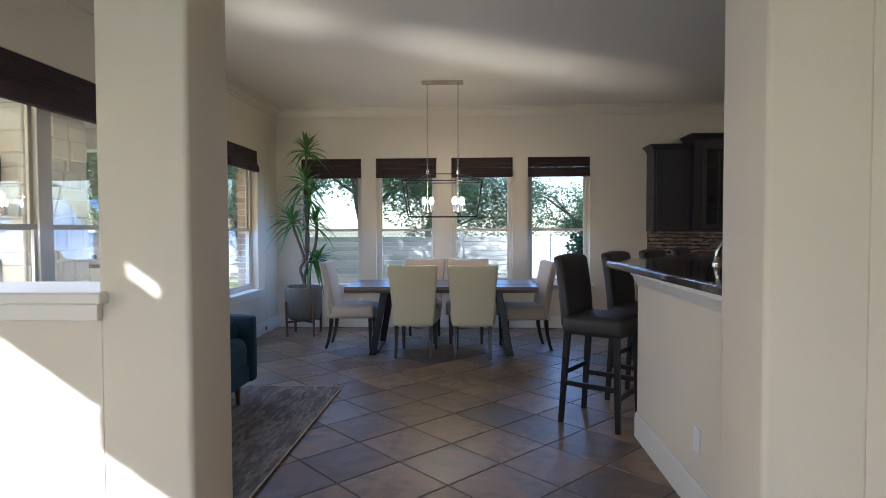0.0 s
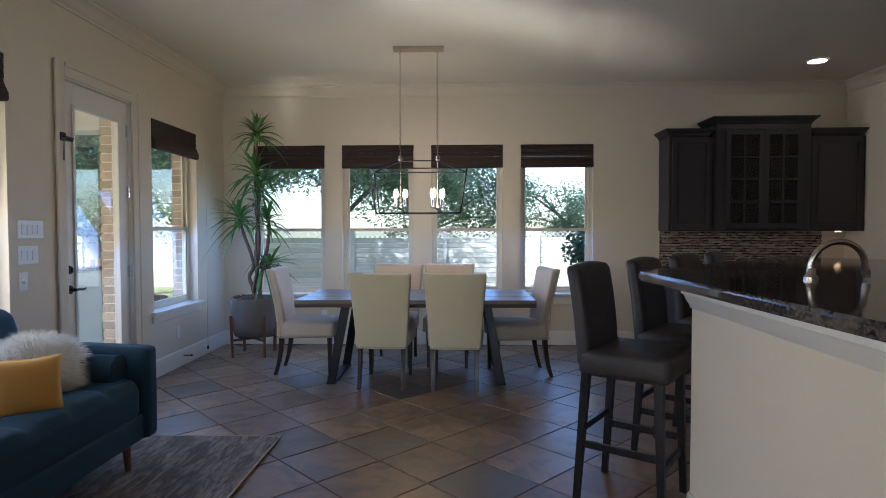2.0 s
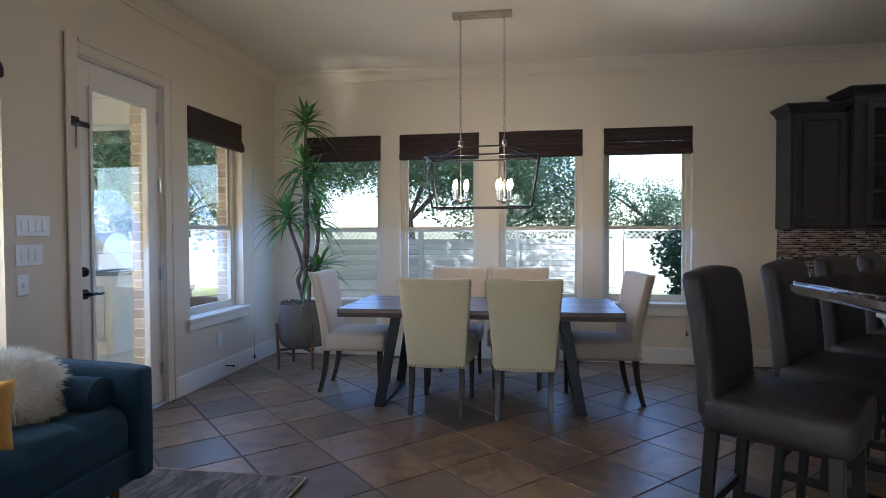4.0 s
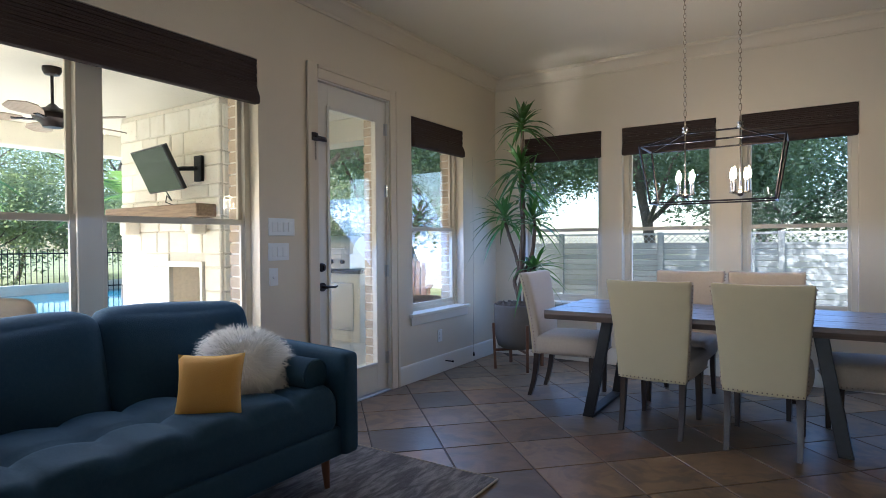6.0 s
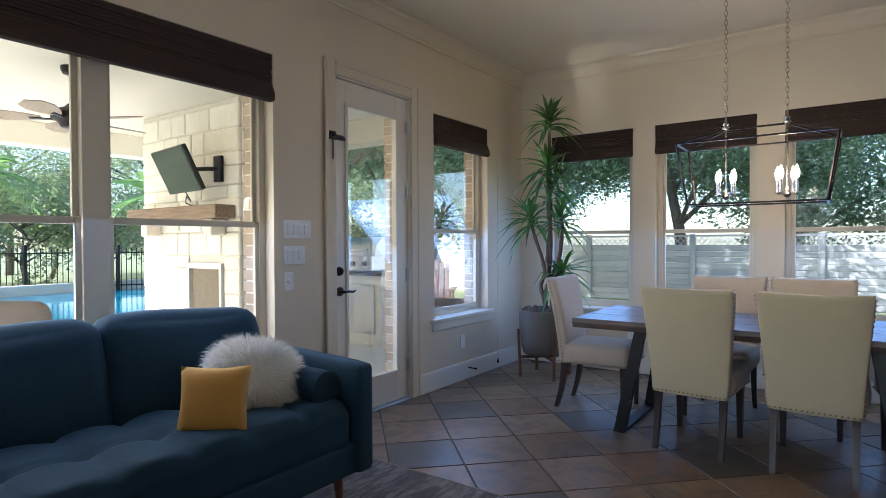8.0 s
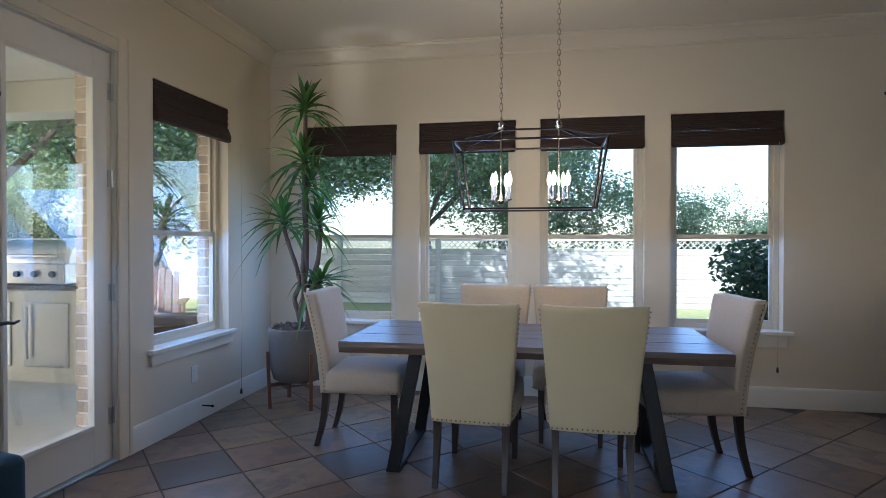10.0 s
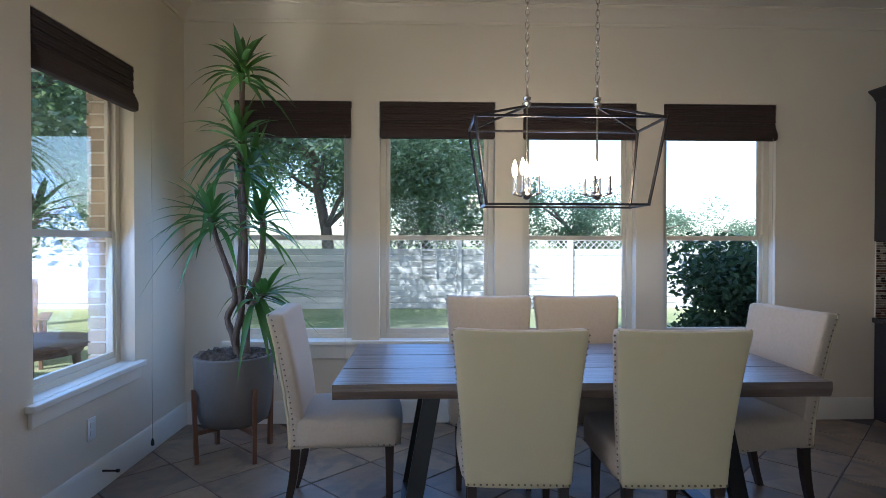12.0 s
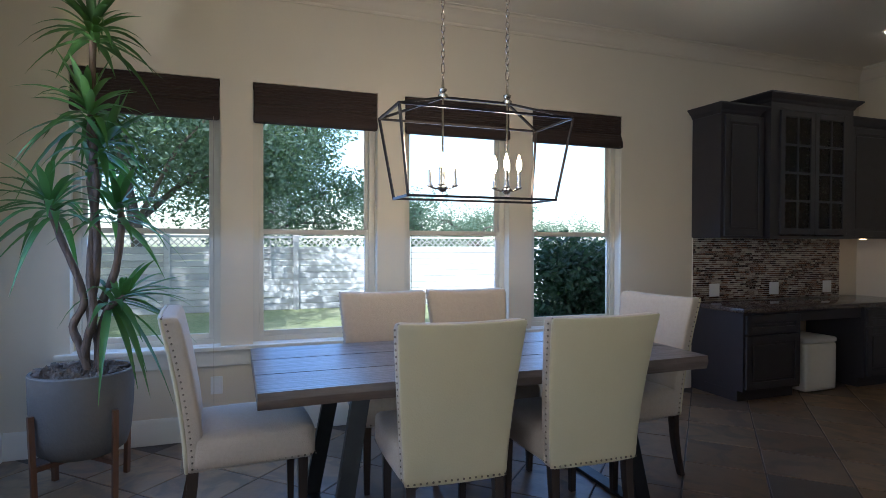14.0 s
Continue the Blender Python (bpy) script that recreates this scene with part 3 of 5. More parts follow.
for k in range(7):
    tube(bm, [(WEST + 0.03 + 0.006 * math.cos(2 * math.pi * j / 8) * (k % 2), 5.505 + 0.006 * math.cos(2 * math.pi * j / 8) * (1 - k % 2), 1.995 - 0.02 * k + 0.012 * math.sin(2 * math.pi * j / 8)) for j in range(8)], 0.002, 5, True)
part("chain", bm, BRONZE, door)


# ---- bar counter between kitchen and dining room ----
BAR_WALL = [(1.055, 2.312), (1.79, 2.312), (1.79, 3.77), (3.20, 5.33), (2.75, 5.97), (1.085, 4.12)]
BAR_TOP = [(1.005, 2.312), (1.97, 2.312), (1.97, 3.62), (3.50, 5.26), (2.68, 6.31), (1.03, 4.61), (0.965, 4.52)]
setting("wall_bar", prism(bmesh.new(), BAR_WALL, 0, 1.095), WALL, "beige plaster half wall under the bar counter")
single("bar_counter", prism(bmesh.new(), BAR_TOP, 1.10, 1.147, bevel=0.012), GRANITE, "polished dark speckled granite bar countertop on a half wall", "countertop", smooth=True)


def run_outline(bm, line, profile):
    """A moulding along a bent line; profile gives (out to the left of the line, height)."""
    rows = []
    for i, p in enumerate(line):
        p = Vector(p)
        a = (p - Vector(line[i - 1])).normalized() if i else None
        b = (Vector(line[i + 1]) - p).normalized() if i + 1 < len(line) else None
        na = Vector((-a.y, a.x)) if a else None
        nb = Vector((-b.y, b.x)) if b else None
        n = ((na + nb).normalized() / max(0.3, (na + nb).normalized().dot(na))) if a and b else (na or nb)
        rows.append([bm.verts.new((p.x + n.x * o, p.y + n.y * o, z)) for o, z in profile])
    k = len(profile)
    for r, s in zip(rows, rows[1:]):
        for i in range(k):
            j = (i + 1) % k
            bm.faces.new((r[i], r[j], s[j], s[i]))
    bm.faces.new(rows[0][::-1])
    bm.faces.new(rows[-1])
    return bm


BAR_LINE = [(1.055, 2.312), (1.085, 4.12), (2.75, 5.97)]
setting("trim_bar", run_outline(bmesh.new(), BAR_LINE, [(0, 1.01), (0.008, 1.01), (0.012, 1.025), (0.024, 1.045), (0.034, 1.07), (0.045, 1.075), (0.045, 1.0995), (0, 1.0995)]), TRIM, "white painted moulding under the bar counter", True)
setting("baseboard_bar", run_outline(bmesh.new(), BAR_LINE, BASE), TRIM, "white painted baseboard of the bar wall", True)

faucet = thing("faucet", "brushed nickel gooseneck faucet on the granite counter", "faucet", at=pose(1.545, 4.01, 1.147))
part("base_ring", lathe(bmesh.new(), [(0.028, 0), (0.028, 0.012), (0.02, 0.02), (0.016, 0.05)], 20), CHROME, faucet, smooth=True)
arc = [(0, 0, 0.04), (0, 0, 0.06)] + [(0.105 - 0.105 * math.cos(a), -0.03 * math.sin(a / 2), 0.06 + 0.105 * math.sin(a)) for a in (0.25 * k for k in range(1, 12))] + [(0.212, -0.03, 0.04)]
part("spout", tube(bmesh.new(), arc, 0.0135, 12), CHROME, faucet, smooth=True)
part("nozzle", tube(bmesh.new(), [(0.211, -0.03, 0.045), (0.215, -0.03, 0.012)], [0.017, 0.015], 12), CHROME, faucet, smooth=True)


# ---- bar stools ----
def bar_stool(at):
    s = thing("bar_stool", "dark brown leather bar stool with black wooden legs by the counter", "bar stool", "stools along the bar", at)
    bm = bmesh.new()
    puff(bm, (0, 0.01, 0.705), (0.44, 0.44, 0.13), 0.03, 0.012)
    part("seat", bm, STOOLHIDE, s, smooth="all")
    bm = bmesh.new()
    vs = puff(bm, (0, -0.185, 0.93), (0.43, 0.075, 0.50), 0.026, 0.006)
    for v in vs:
        h = max(0.0, (v.co.z - 0.68) / 0.5)
        v.co.y -= 0.045 * h * h + 0.015 * h
        v.co.x *= 1 + 0.05 * h
        v.co.z += 0.012 * h * math.cos(v.co.x * 7)
    part("backrest", bm, STOOLHIDE, s, smooth="all")
    for x in (-0.185, 0.185):
        for y, splay in ((-0.175, -0.045), (0.18, 0.02)):
            bm = bmesh.new()
            vs = [v for v in box(bm, x - 0.021, x + 0.021, y - 0.021, y + 0.021, 0, 0.655, 0.003).verts]
            for v in vs:
                d = 1 - v.co.z / 0.655
                v.co.x = x + (v.co.x - x) * (1 - 0.25 * d) + math.copysign(0.012, x) * d
                v.co.y = y + (v.co.y - y) * (1 - 0.25 * d) + splay * d
            part("leg", bm, BLACKWOOD, s)
    for x in (-0.19, 0.19):
        part("stretcher", block(x - 0.011, x + 0.011, -0.185, 0.17, 0.27, 0.305, bevel=0.003), BLACKWOOD, s)
    part("stretcher", block(-0.17, 0.17, 0.172, 0.195, 0.20, 0.235, bevel=0.003), BLACKWOOD, s)
    part("stretcher", block(-0.17, 0.17, -0.215, -0.192, 0.34, 0.375, bevel=0.003), BLACKWOOD, s)
    return s


# the stools face the slanted side of the bar
first = bar_stool(pose(0.92, 4.43, 0, 0, 0, -125))
for k in (1, 2, 3):
    copy_thing(first, pose(0.92 + 0.68 * 0.67 * k, 4.43 + 0.70 * 0.75 * k, 0, 0, 0, -128 + (0, -4, 2)[k - 1]))


# ---- dining table ----
TX, TY = -0.345, 6.885
table = thing("dining_table", "weathered brown wooden dining table with live edge on black steel legs", "table", at=pose(TX, TY, 0))
planks = [(-0.46, -0.16), (-0.1575, 0.15), (0.1525, 0.46)]
for i, (p, q) in enumerate(planks):
    bm = bmesh.new()
    steps = 22
    rows = []
    for k in range(steps + 1):
        x = -1.05 + 2.10 * k / steps
        lo = p + (0.012 * noise.noise((x * 2.2, 3.1, 0)) if i == 0 else 0)
        hi = q + (0.012 * noise.noise((x * 2.2, 9.1, 0)) if i == 2 else 0)
        cut = 0.012 if i == 0 else 0.0
        cut2 = 0.012 if i == 2 else 0.0
        rows.append([bm.verts.new(c) for c in ((x, lo + cut, 0.695), (x, lo, 0.73), (x, lo + 0.004, 0.76), (x, hi - 0.004, 0.76), (x, hi, 0.73), (x, hi - cut2, 0.695))])
    for r, s2 in zip(rows, rows[1:]):
        for j in range(6):
            bm.faces.new((r[j], r[(j + 1) % 6], s2[(j + 1) % 6], s2[j]))
    bm.faces.new(rows[0][::-1])
    bm.faces.new(rows[-1])
    part("tabletop_plank", bm, TABLEWOOD, table)
for sx in (-1, 1):
    top_x, foot_x = sx * 0.635, sx * 0.757
    for y in (-1, 1):
        bm = bmesh.new()
        for v in box(bm, -0.038, 0.038, -0.02, 0.02, 0.0, 0.685, 0.003).verts:
            h = v.co.z / 0.685
            v.co.x += foot_x + (top_x - foot_x) * h
            v.co.y += y * (0.355 - 0.06 * h)
        part("leg", bm, BLACKSTEEL, table)
    part("foot_bar", block(foot_x - 0.038, foot_x + 0.038, -0.375, 0.375, 0.0, 0.02, bevel=0.002), BLACKSTEEL, table)
    part("mounting_plate", block(top_x - 0.06, top_x + 0.06, -0.38, 0.38, 0.685, 0.6945), BLACKSTEEL, table)


# ---- dining chairs ----
def dining_chair(at, label):
    c = thing("dining_chair", label, "chair", "chairs round the table", at)
    # the seat faces +y; the back rises at y = 0
    bm = bmesh.new()
    vs = puff(bm, (0, 0.25, 0.430), (0.47, 0.50, 0.15), 0.028, 0.018, 8)
    for v in vs:
        v.co.x *= 1 + 0.08 * (v.co.y - 0.25)
    part("seat", bm, LINEN, c, "cream patterned woven seat", "all")

    def lean(z):
        h = max(0.0, (z - 0.35) / 0.65)
        return -0.10 * h ** 1.7

    def flare(z):
        h = max(0.0, (z - 0.35) / 0.65)
        return 1 + 0.23 * h ** 1.4
    for name, y, thick, mat, width in (("backrest", 0.005, 0.075, LINEN, 0.440), ("back_panel", -0.030, 0.02, CREAM, 0.434)):
        bm = bmesh.new()
        vs = puff(bm, (0, y, 0.671), (width, thick, 0.648), min(0.02, thick * 0.45), 0.004, 8)
        for v in vs:
            z = v.co.z
            v.co.z += 0.014 * max(0, (z - 0.5) / 0.5) * ((v.co.x / 0.24) ** 2)
            v.co.x *= flare(z)
            v.co.y += lean(z) + 0.02 * (v.co.x / 0.25) ** 2 * 0.5
        part(name, bm, mat, c, "smooth cream leather back panel" if name == "back_panel" else "", "all")
    studs = bmesh.new()

    def stud(x, y, z):
        bmesh.ops.create_icosphere(studs, subdivisions=1, radius=0.0052, matrix=Matrix.Translation((x, y, z)))
    for k in range(17):
        stud(-0.205 + 0.41 * k / 16, -0.042, 0.362)
    for k in range(24):
        z = 0.37 + 0.61 * k / 23
        for s in (-1, 1):
            stud(s * 0.222 * flare(z), -0.012 + lean(z) + 0.012, z)
    for k in range(18):
        for s in (-1, 1):
            stud(s * (0.232 + 0.019 * (k / 17 - 0.5)), 0.02 + 0.46 * k / 17, 0.372)
    for k in range(18):
        stud(-0.23 + 0.46 * k / 17, 0.503, 0.372)
    for k in range(16):
        stud(-0.26 + 0.52 * k / 15, -0.012 + lean(1.0), 0.992 + 0.010 * (2 * k / 15 - 1) ** 2)
    tagged(part("nailhead_trim", studs, PEWTER, c, "row of small metal nailheads"), kind="stuff")
    for x in (-0.188, 0.188):
        bm = bmesh.new()
        for v in box(bm, x - 0.022, x + 0.022, 0.43, 0.474, 0.0, 0.375, 0.003).verts:
            d = 1 - v.co.z / 0.375
            v.co.x = x + (v.co.x - x) * (1 - 0.35 * d)
            v.co.y = 0.452 + (v.co.y - 0.452) * (1 - 0.35 * d)
        part("leg", bm, DARKWOOD, c)
        bm = bmesh.new()
        bmesh.ops.subdivide_edges(bm, edges=[e for e in box(bm, x - 0.02, x + 0.02, -0.02, 0.025, 0.0, 0.375).edges if abs(e.verts[0].co.z - e.verts[1].co.z) > 0.1], cuts=5)
        for v in bm.verts:
            d = 1 - v.co.z / 0.375
            v.co.x = x + (v.co.x - x) * (1 - 0.3 * d)
            v.co.y = 0.0025 + (v.co.y - 0.0025) * (1 - 0.3 * d) - 0.065 * d ** 2
        part("leg", bm, DARKWOOD, c)
    return c


NEAR = "cream upholstered dining chair with nailhead trim, back to the entry"
FARL = "cream upholstered dining chair with nailhead trim, before the windows"
c = dining_chair(pose(-0.632, 6.41, 0, 0, 0, -3), NEAR)
copy_thing(c, pose(0.003, 6.385, 0, 0, 0, -1))
for x, r in ((-0.618, 177), (-0.06, 178)):
    tagged(copy_thing(c, pose(x, 7.60, 0, 0, 0, r)), FARL)
tagged(copy_thing(c, pose(-1.648, 7.03, 0, 0, 0, -87)), "cream upholstered dining chair with nailhead trim, beside the planter")
tagged(copy_thing(c, pose(0.81, 6.985, 0, 0, 0, 98)), "cream upholstered dining chair with nailhead trim, towards the desk")


# ---- lantern chandelier ----
CX, CY = -0.337, 6.895
lamp = thing("chandelier", "rectangular bronze lantern chandelier with lit candle bulbs, hung on two chains", "chandelier", at=pose(CX, CY, 0))
part("canopy", block(-0.237, 0.237, -0.055, 0.055, CEIL - 0.028, CEIL, bevel=0.004), CHROME, lamp, "polished nickel ceiling canopy")
TOPR, BOTR = (0.448, 0.185, 1.93), (0.388, 0.125, 1.526)


def corners(w, d, z):
    return [Vector((sx * w, sy * d, z)) for sx, sy in ((-1, -1), (1, -1), (1, 1), (-1, 1))]


def bar(a, b, w=0.0055):
    bm = bmesh.new()
    a, b = Vector(a), Vector(b)
    m = (b - a).to_track_quat("Z", "Y").to_matrix().to_4x4()
    for v in box(bm, -w, w, -w, w, -w, (b - a).length + w).verts:
        v.co = a + m @ v.co
    return bm


tc, bc = corners(*TOPR), corners(*BOTR)
for i in range(4):
    part("cage_bar", bar(tc[i], tc[(i + 1) % 4]), CAGE, lamp)
    part("cage_bar", bar(bc[i], bc[(i + 1) % 4]), CAGE, lamp)
    part("cage_post", bar(bc[i], tc[i]), CAGE, lamp)
    part("cage_hip", bar(tc[i], (math.copysign(0.175, tc[i].x), 0, 2.02)), CAGE, lamp)
part("ridge_bar", bar((-0.175, 0, 2.02), (0.175, 0, 2.02)), CAGE, lamp)
for sx in (-0.175, 0.175):
    part("finial", lathe(bmesh.new(), [(0.004, 2.01), (0.022, 2.02), (0.024, 2.032), (0.012, 2.04), (0.018, 2.05), (0.02, 2.06), (0.008, 2.068), (0.006, 2.10), (0.003, 2.105)], 16, (sx, 0, 0)), CHROME, lamp, "nickel and glass finial", True)
    chain = bmesh.new()
    z, k = 2.105, 0
    while z < CEIL - 0.03:
        long = 0.034 if k != 1 else 0.05
        ring = []
        for j in range(10):
            a = 2 * math.pi * j / 10
            u, w = 0.009 * math.cos(a), (long / 2 + 0.003) * math.sin(a)
            ring.append((sx + (u if k % 2 else 0), 0 if k % 2 else u, z + long / 2 + w))
        tube(chain, ring, 0.0024, 5, True)
        z += long - 0.003
        k += 1
    part("chain", chain, CHROME, lamp, "nickel chain", True)
    part("stem", tube(bmesh.new(), [(sx, 0, 1.575), (sx, 0, 2.02)], 0.0055, 8), CHROME, lamp)
    part("cluster_hub", lathe(bmesh.new(), [(0.006, 1.555), (0.018, 1.562), (0.026, 1.58), (0.014, 1.592), (0.010, 1.62), (0.005, 1.625)], 16, (sx, 0, 0)), CHROME, lamp, smooth=True)
    for j in range(4):
        a = math.pi / 4 + j * math.pi / 2 + 0.3
        dx, dy = 0.062 * math.cos(a), 0.062 * math.sin(a)
        part("candle_arm", tube(bmesh.new(), [(sx, 0, 1.58), (sx + dx * 0.5, dy * 0.5, 1.574), (sx + dx, dy, 1.584)], 0.005, 8), CHROME, lamp, smooth=True)
        cup = lathe(bmesh.new(), [(0.006, 1.58), (0.017, 1.587), (0.017, 1.591), (0.0085, 1.593), (0.0085, 1.672), (0.005, 1.674)], 14, (sx + dx, dy, 0))
        part("candle_sleeve", cup, CHROME, lamp, smooth=True)
        bulb = lathe(bmesh.new(), [(0.006, 1.674), (0.010, 1.682), (0.0145, 1.70), (0.013, 1.718), (0.007, 1.738), (0.002, 1.755)], 14, (sx + dx, dy, 0))
        part("candle_bulb", bulb, BULB, lamp, "glowing flame-shaped bulb", True)

for sx in (-0.175, 0.175):
    glow = new("chandelier_glow", bpy.data.lights.new("chandelier_glow", "POINT"))
    glow.data.energy, glow.data.color, glow.data.shadow_soft_size = 3.4, (1.0, 0.76, 0.46), 0.05
    glow.location = (CX + sx, CY, 1.80)

downlight = thing("downlight", "round recessed ceiling light, switched on", "ceiling light", at=pose(3.65, 7.40, CEIL))
part("trim_ring", lathe(bmesh.new(), [(0.075, -0.002), (0.10, -0.002), (0.10, -0.008), (0.08, -0.014), (0.075, -0.010)], 28), TRIM, downlight, smooth=True)
part("lens", lathe(bmesh.new(), [(0.078, -0.0165), (0.078, -0.0145)], 28), DOWNLIGHT, downlight, "glowing frosted lens")
spot = new("downlight_glow", bpy.data.lights.new("downlight_glow", "SPOT"))
spot.data.energy, spot.data.color, spot.data.spot_size, spot.data.spot_blend, spot.data.shadow_soft_size = 1.6, (1.0, 0.80, 0.56), radians(110), 0.8, 0.06
spot.location = (3.65, 7.40, CEIL - 0.03)


# ---- desk wall with cabinets ----
def raised_door(name, owner, x0, x1, z0, z1, y):
    """A cabinet door: rails and stiles round a raised panel. It faces -y."""
    s, bm = 0.055, bmesh.new()
    for p, q, lo, hi in ((x0, x0 + s, z0, z1), (x1 - s, x1, z0, z1), (x0 + s, x1 - s, z1 - s, z1), (x0 + s, x1 - s, z0, z0 + s)):
        box(bm, p, q, y - 0.02, y, lo, hi, 0.003)
    leaf = part(name, bm, CABINET, owner)
    bm = bmesh.new()
    box(bm, x0 + s, x1 - s, y - 0.008, y, z0 + s, z1 - s)
    box(bm, x0 + s + 0.02, x1 - s - 0.02, y - 0.018, y - 0.007, z0 + s + 0.02, z1 - s - 0.02, 0.008)
    part("raised_panel", bm, CABINET, leaf)
    return leaf


def crown_top(x0, x1, y0, z, deep):
    bm = bmesh.new()
    steps = [(0.0, 0.0), (0.012, 0.015), (0.018, 0.03), (0.045, 0.055), (0.06, 0.07), (0.06, 0.082)]
    for (o, h), (o2, h2) in zip(steps, steps[1:]):
        a = [bm.verts.new(c) for c in ((x0 - o, y0 - o, z + h), (x1 + o, y0 - o, z + h), (x1 + o, deep, z + h), (x0 - o, deep, z + h))]
        b = [bm.verts.new(c) for c in ((x0 - o2, y0 - o2, z + h2), (x1 + o2, y0 - o2, z + h2), (x1 + o2, deep, z + h2), (x0 - o2, deep, z + h2))]
        for i in range(4):
            bm.faces.new((a[i], a[(i + 1) % 4], b[(i + 1) % 4], b[i]))
        if h == 0:
            bm.faces.new(a[::-1])
        if h2 == steps[-1][1]:
            bm.faces.new(b)
    bmesh.ops.remove_doubles(bm, verts=list(bm.verts), dist=1e-5)
    return bm


BACK = NORTH - 0.003
for x0, x1, count, front in ((2.40, 2.895, 1, 7.995), (3.935, 4.563, 1, 7.995)):
    cab = thing("wall_cabinet", "charcoal painted wall cabinet with raised panel doors", "cabinet", "cabinets over the desk", pose(0, 0, 0))
    part("body", block(x0, x1, front, BACK, 1.354, 2.41, bevel=0.002), CABINET, cab)
    raised_door("cabinet_door", cab, x0 + 0.03, x1 - 0.03, 1.37, 2.395, front)
    part("crown", crown_top(x0 if x0 < 3 else x0 + 0.062, x1 - (0.062 if x0 < 3 else 0.062), front, 2.411, BACK), CABINET, cab)

X0, X1, FRONT = 2.90, 3.93, 7.935
cab = thing("glass_cabinet", "charcoal painted wall cabinet with two glazed mullion doors", "cabinet", "cabinets over the desk", pose(0, 0, 0))
names = ("side_panel", "side_panel", "bottom_panel", "top_panel", "back_panel", "face_stile", "face_stile")
for name, (p, q, a, b, lo, hi) in zip(names, ((X0, X0 + 0.02, FRONT, BACK, 1.35, 2.50), (X1 - 0.02, X1, FRONT, BACK, 1.35, 2.50), (X0 + 0.02, X1 - 0.02, FRONT, BACK, 1.35, 1.37), (X0 + 0.02, X1 - 0.02, FRONT, BACK, 2.48, 2.50),
                           (X0 + 0.02, X1 - 0.02, BACK - 0.012, BACK, 1.37, 2.48), (X0 + 0.02, X0 + 0.11, FRONT, FRONT + 0.02, 1.37, 2.48), (X1 - 0.11, X1 - 0.02, FRONT, FRONT + 0.02, 1.37, 2.48))):
    part(name, block(p, q, a, b, lo, hi), CABINET, cab)
for z in (1.64, 1.92, 2.20):
    part("shelf", block(X0 + 0.021, X1 - 0.021, FRONT + 0.04, BACK - 0.013, z, z + 0.012), CABGLASS, cab, "glass shelf")
mid = (X0 + X1) / 2
for p, q in ((X0 + 0.10, mid - 0.002), (mid + 0.002, X1 - 0.10)):
    bm = bmesh.new()
    s, lo, hi = 0.05, 1.385, 2.47
    for a, b, c0, c1 in ((p, p + s, lo, hi), (q - s, q, lo, hi), (p + s, q - s, hi - s, hi), (p + s, q - s, lo, lo + s), ((p + q) / 2 - 0.009, (p + q) / 2 + 0.009, lo + s, hi - s)):
        box(bm, a, b, FRONT - 0.02, FRONT, c0, c1, 0.002)
    for k in (1, 2, 3):
        z = lo + s + (hi - lo - 2 * s) * k / 4
        for a, b in ((p + s, (p + q) / 2 - 0.009), ((p + q) / 2 + 0.009, q - s)):
            box(bm, a, b, FRONT - 0.019, FRONT - 0.001, z - 0.009, z + 0.009, 0.002)
    leaf = part("cabinet_door", bm, CABINET, cab, "glazed door with eight panes")
    for k in range(4):
        for a, b in ((p + s, (p + q) / 2 - 0.009), ((p + q) / 2 + 0.009, q - s)):
            z = lo + s + (hi - lo - 2 * s) * k / 4
            part("pane", block(a, b, FRONT - 0.012, FRONT - 0.009, z + 0.009, z + (hi - lo - 2 * s) / 4 - 0.009), CABGLASS, leaf)
part("frieze", block(X0, X1, FRONT, BACK, 2.5005, 2.5345), CABINET, cab)
part("crown", crown_top(X0, X1, FRONT, 2.535, BACK), CABINET, cab)
for i, (x, z) in enumerate(((3.08, 1.652), (3.2, 1.652), (3.33, 1.652), (3.53, 1.652), (3.66, 1.652), (3.76, 1.652), (3.1, 1.3705), (3.27, 1.3705), (3.55, 1.3705), (3.72, 1.3705))):
    single("wine_glass", lathe(bmesh.new(), [(0.032, 0), (0.03, 0.003), (0.004, 0.008), (0.0035, 0.075), (0.02, 0.09), (0.034, 0.12), (0.034, 0.15), (0.028, 0.18)], 16), CABGLASS, "clear stemmed glass inside the glazed cabinet", "glass", "glasses in the cabinet", pose(x, 8.13, z), True)

puck = single("cabinet_light", lathe(bmesh.new(), [(0.03, 0), (0.03, 0.008), (0.022, 0.012), (0.01, 0.0125)], 16), PUCK, "small warm light disc under the wall cabinet", "light", at=pose(4.36, 8.12, 1.3405), smooth=True)
glow = new("cabinet_glow", bpy.data.lights.new("cabinet_glow", "SPOT"))
glow.data.energy, glow.data.color, glow.data.spot_size, glow.data.spot_blend, glow.data.shadow_soft_size = 0.06, (1.0, 0.55, 0.24), radians(150), 0.8, 0.03
glow.location = (4.36, 8.12, 1.335)
desk_units = ((2.41, 3.05), (3.85, 4.566))
for x0, x1 in desk_units:
    cab = thing("base_cabinet", "charcoal painted desk drawer cabinet under a granite top", "cabinet", "cabinets under the desk top", pose(0, 0, 0))
    part("body", block(x0, x1, 7.76, BACK, 0.09, 0.7345, bevel=0.002), CABINET, cab)
    part("plinth", block(x0 + 0.005, x1 - 0.005, 7.82, BACK, 0, 0.0895), CABINET, cab)
    for lo, hi in ((0.56, 0.715), (0.11, 0.545)):
        raised_door("drawer_front", cab, x0 + 0.02, x1 - 0.02, lo, hi, 7.76)
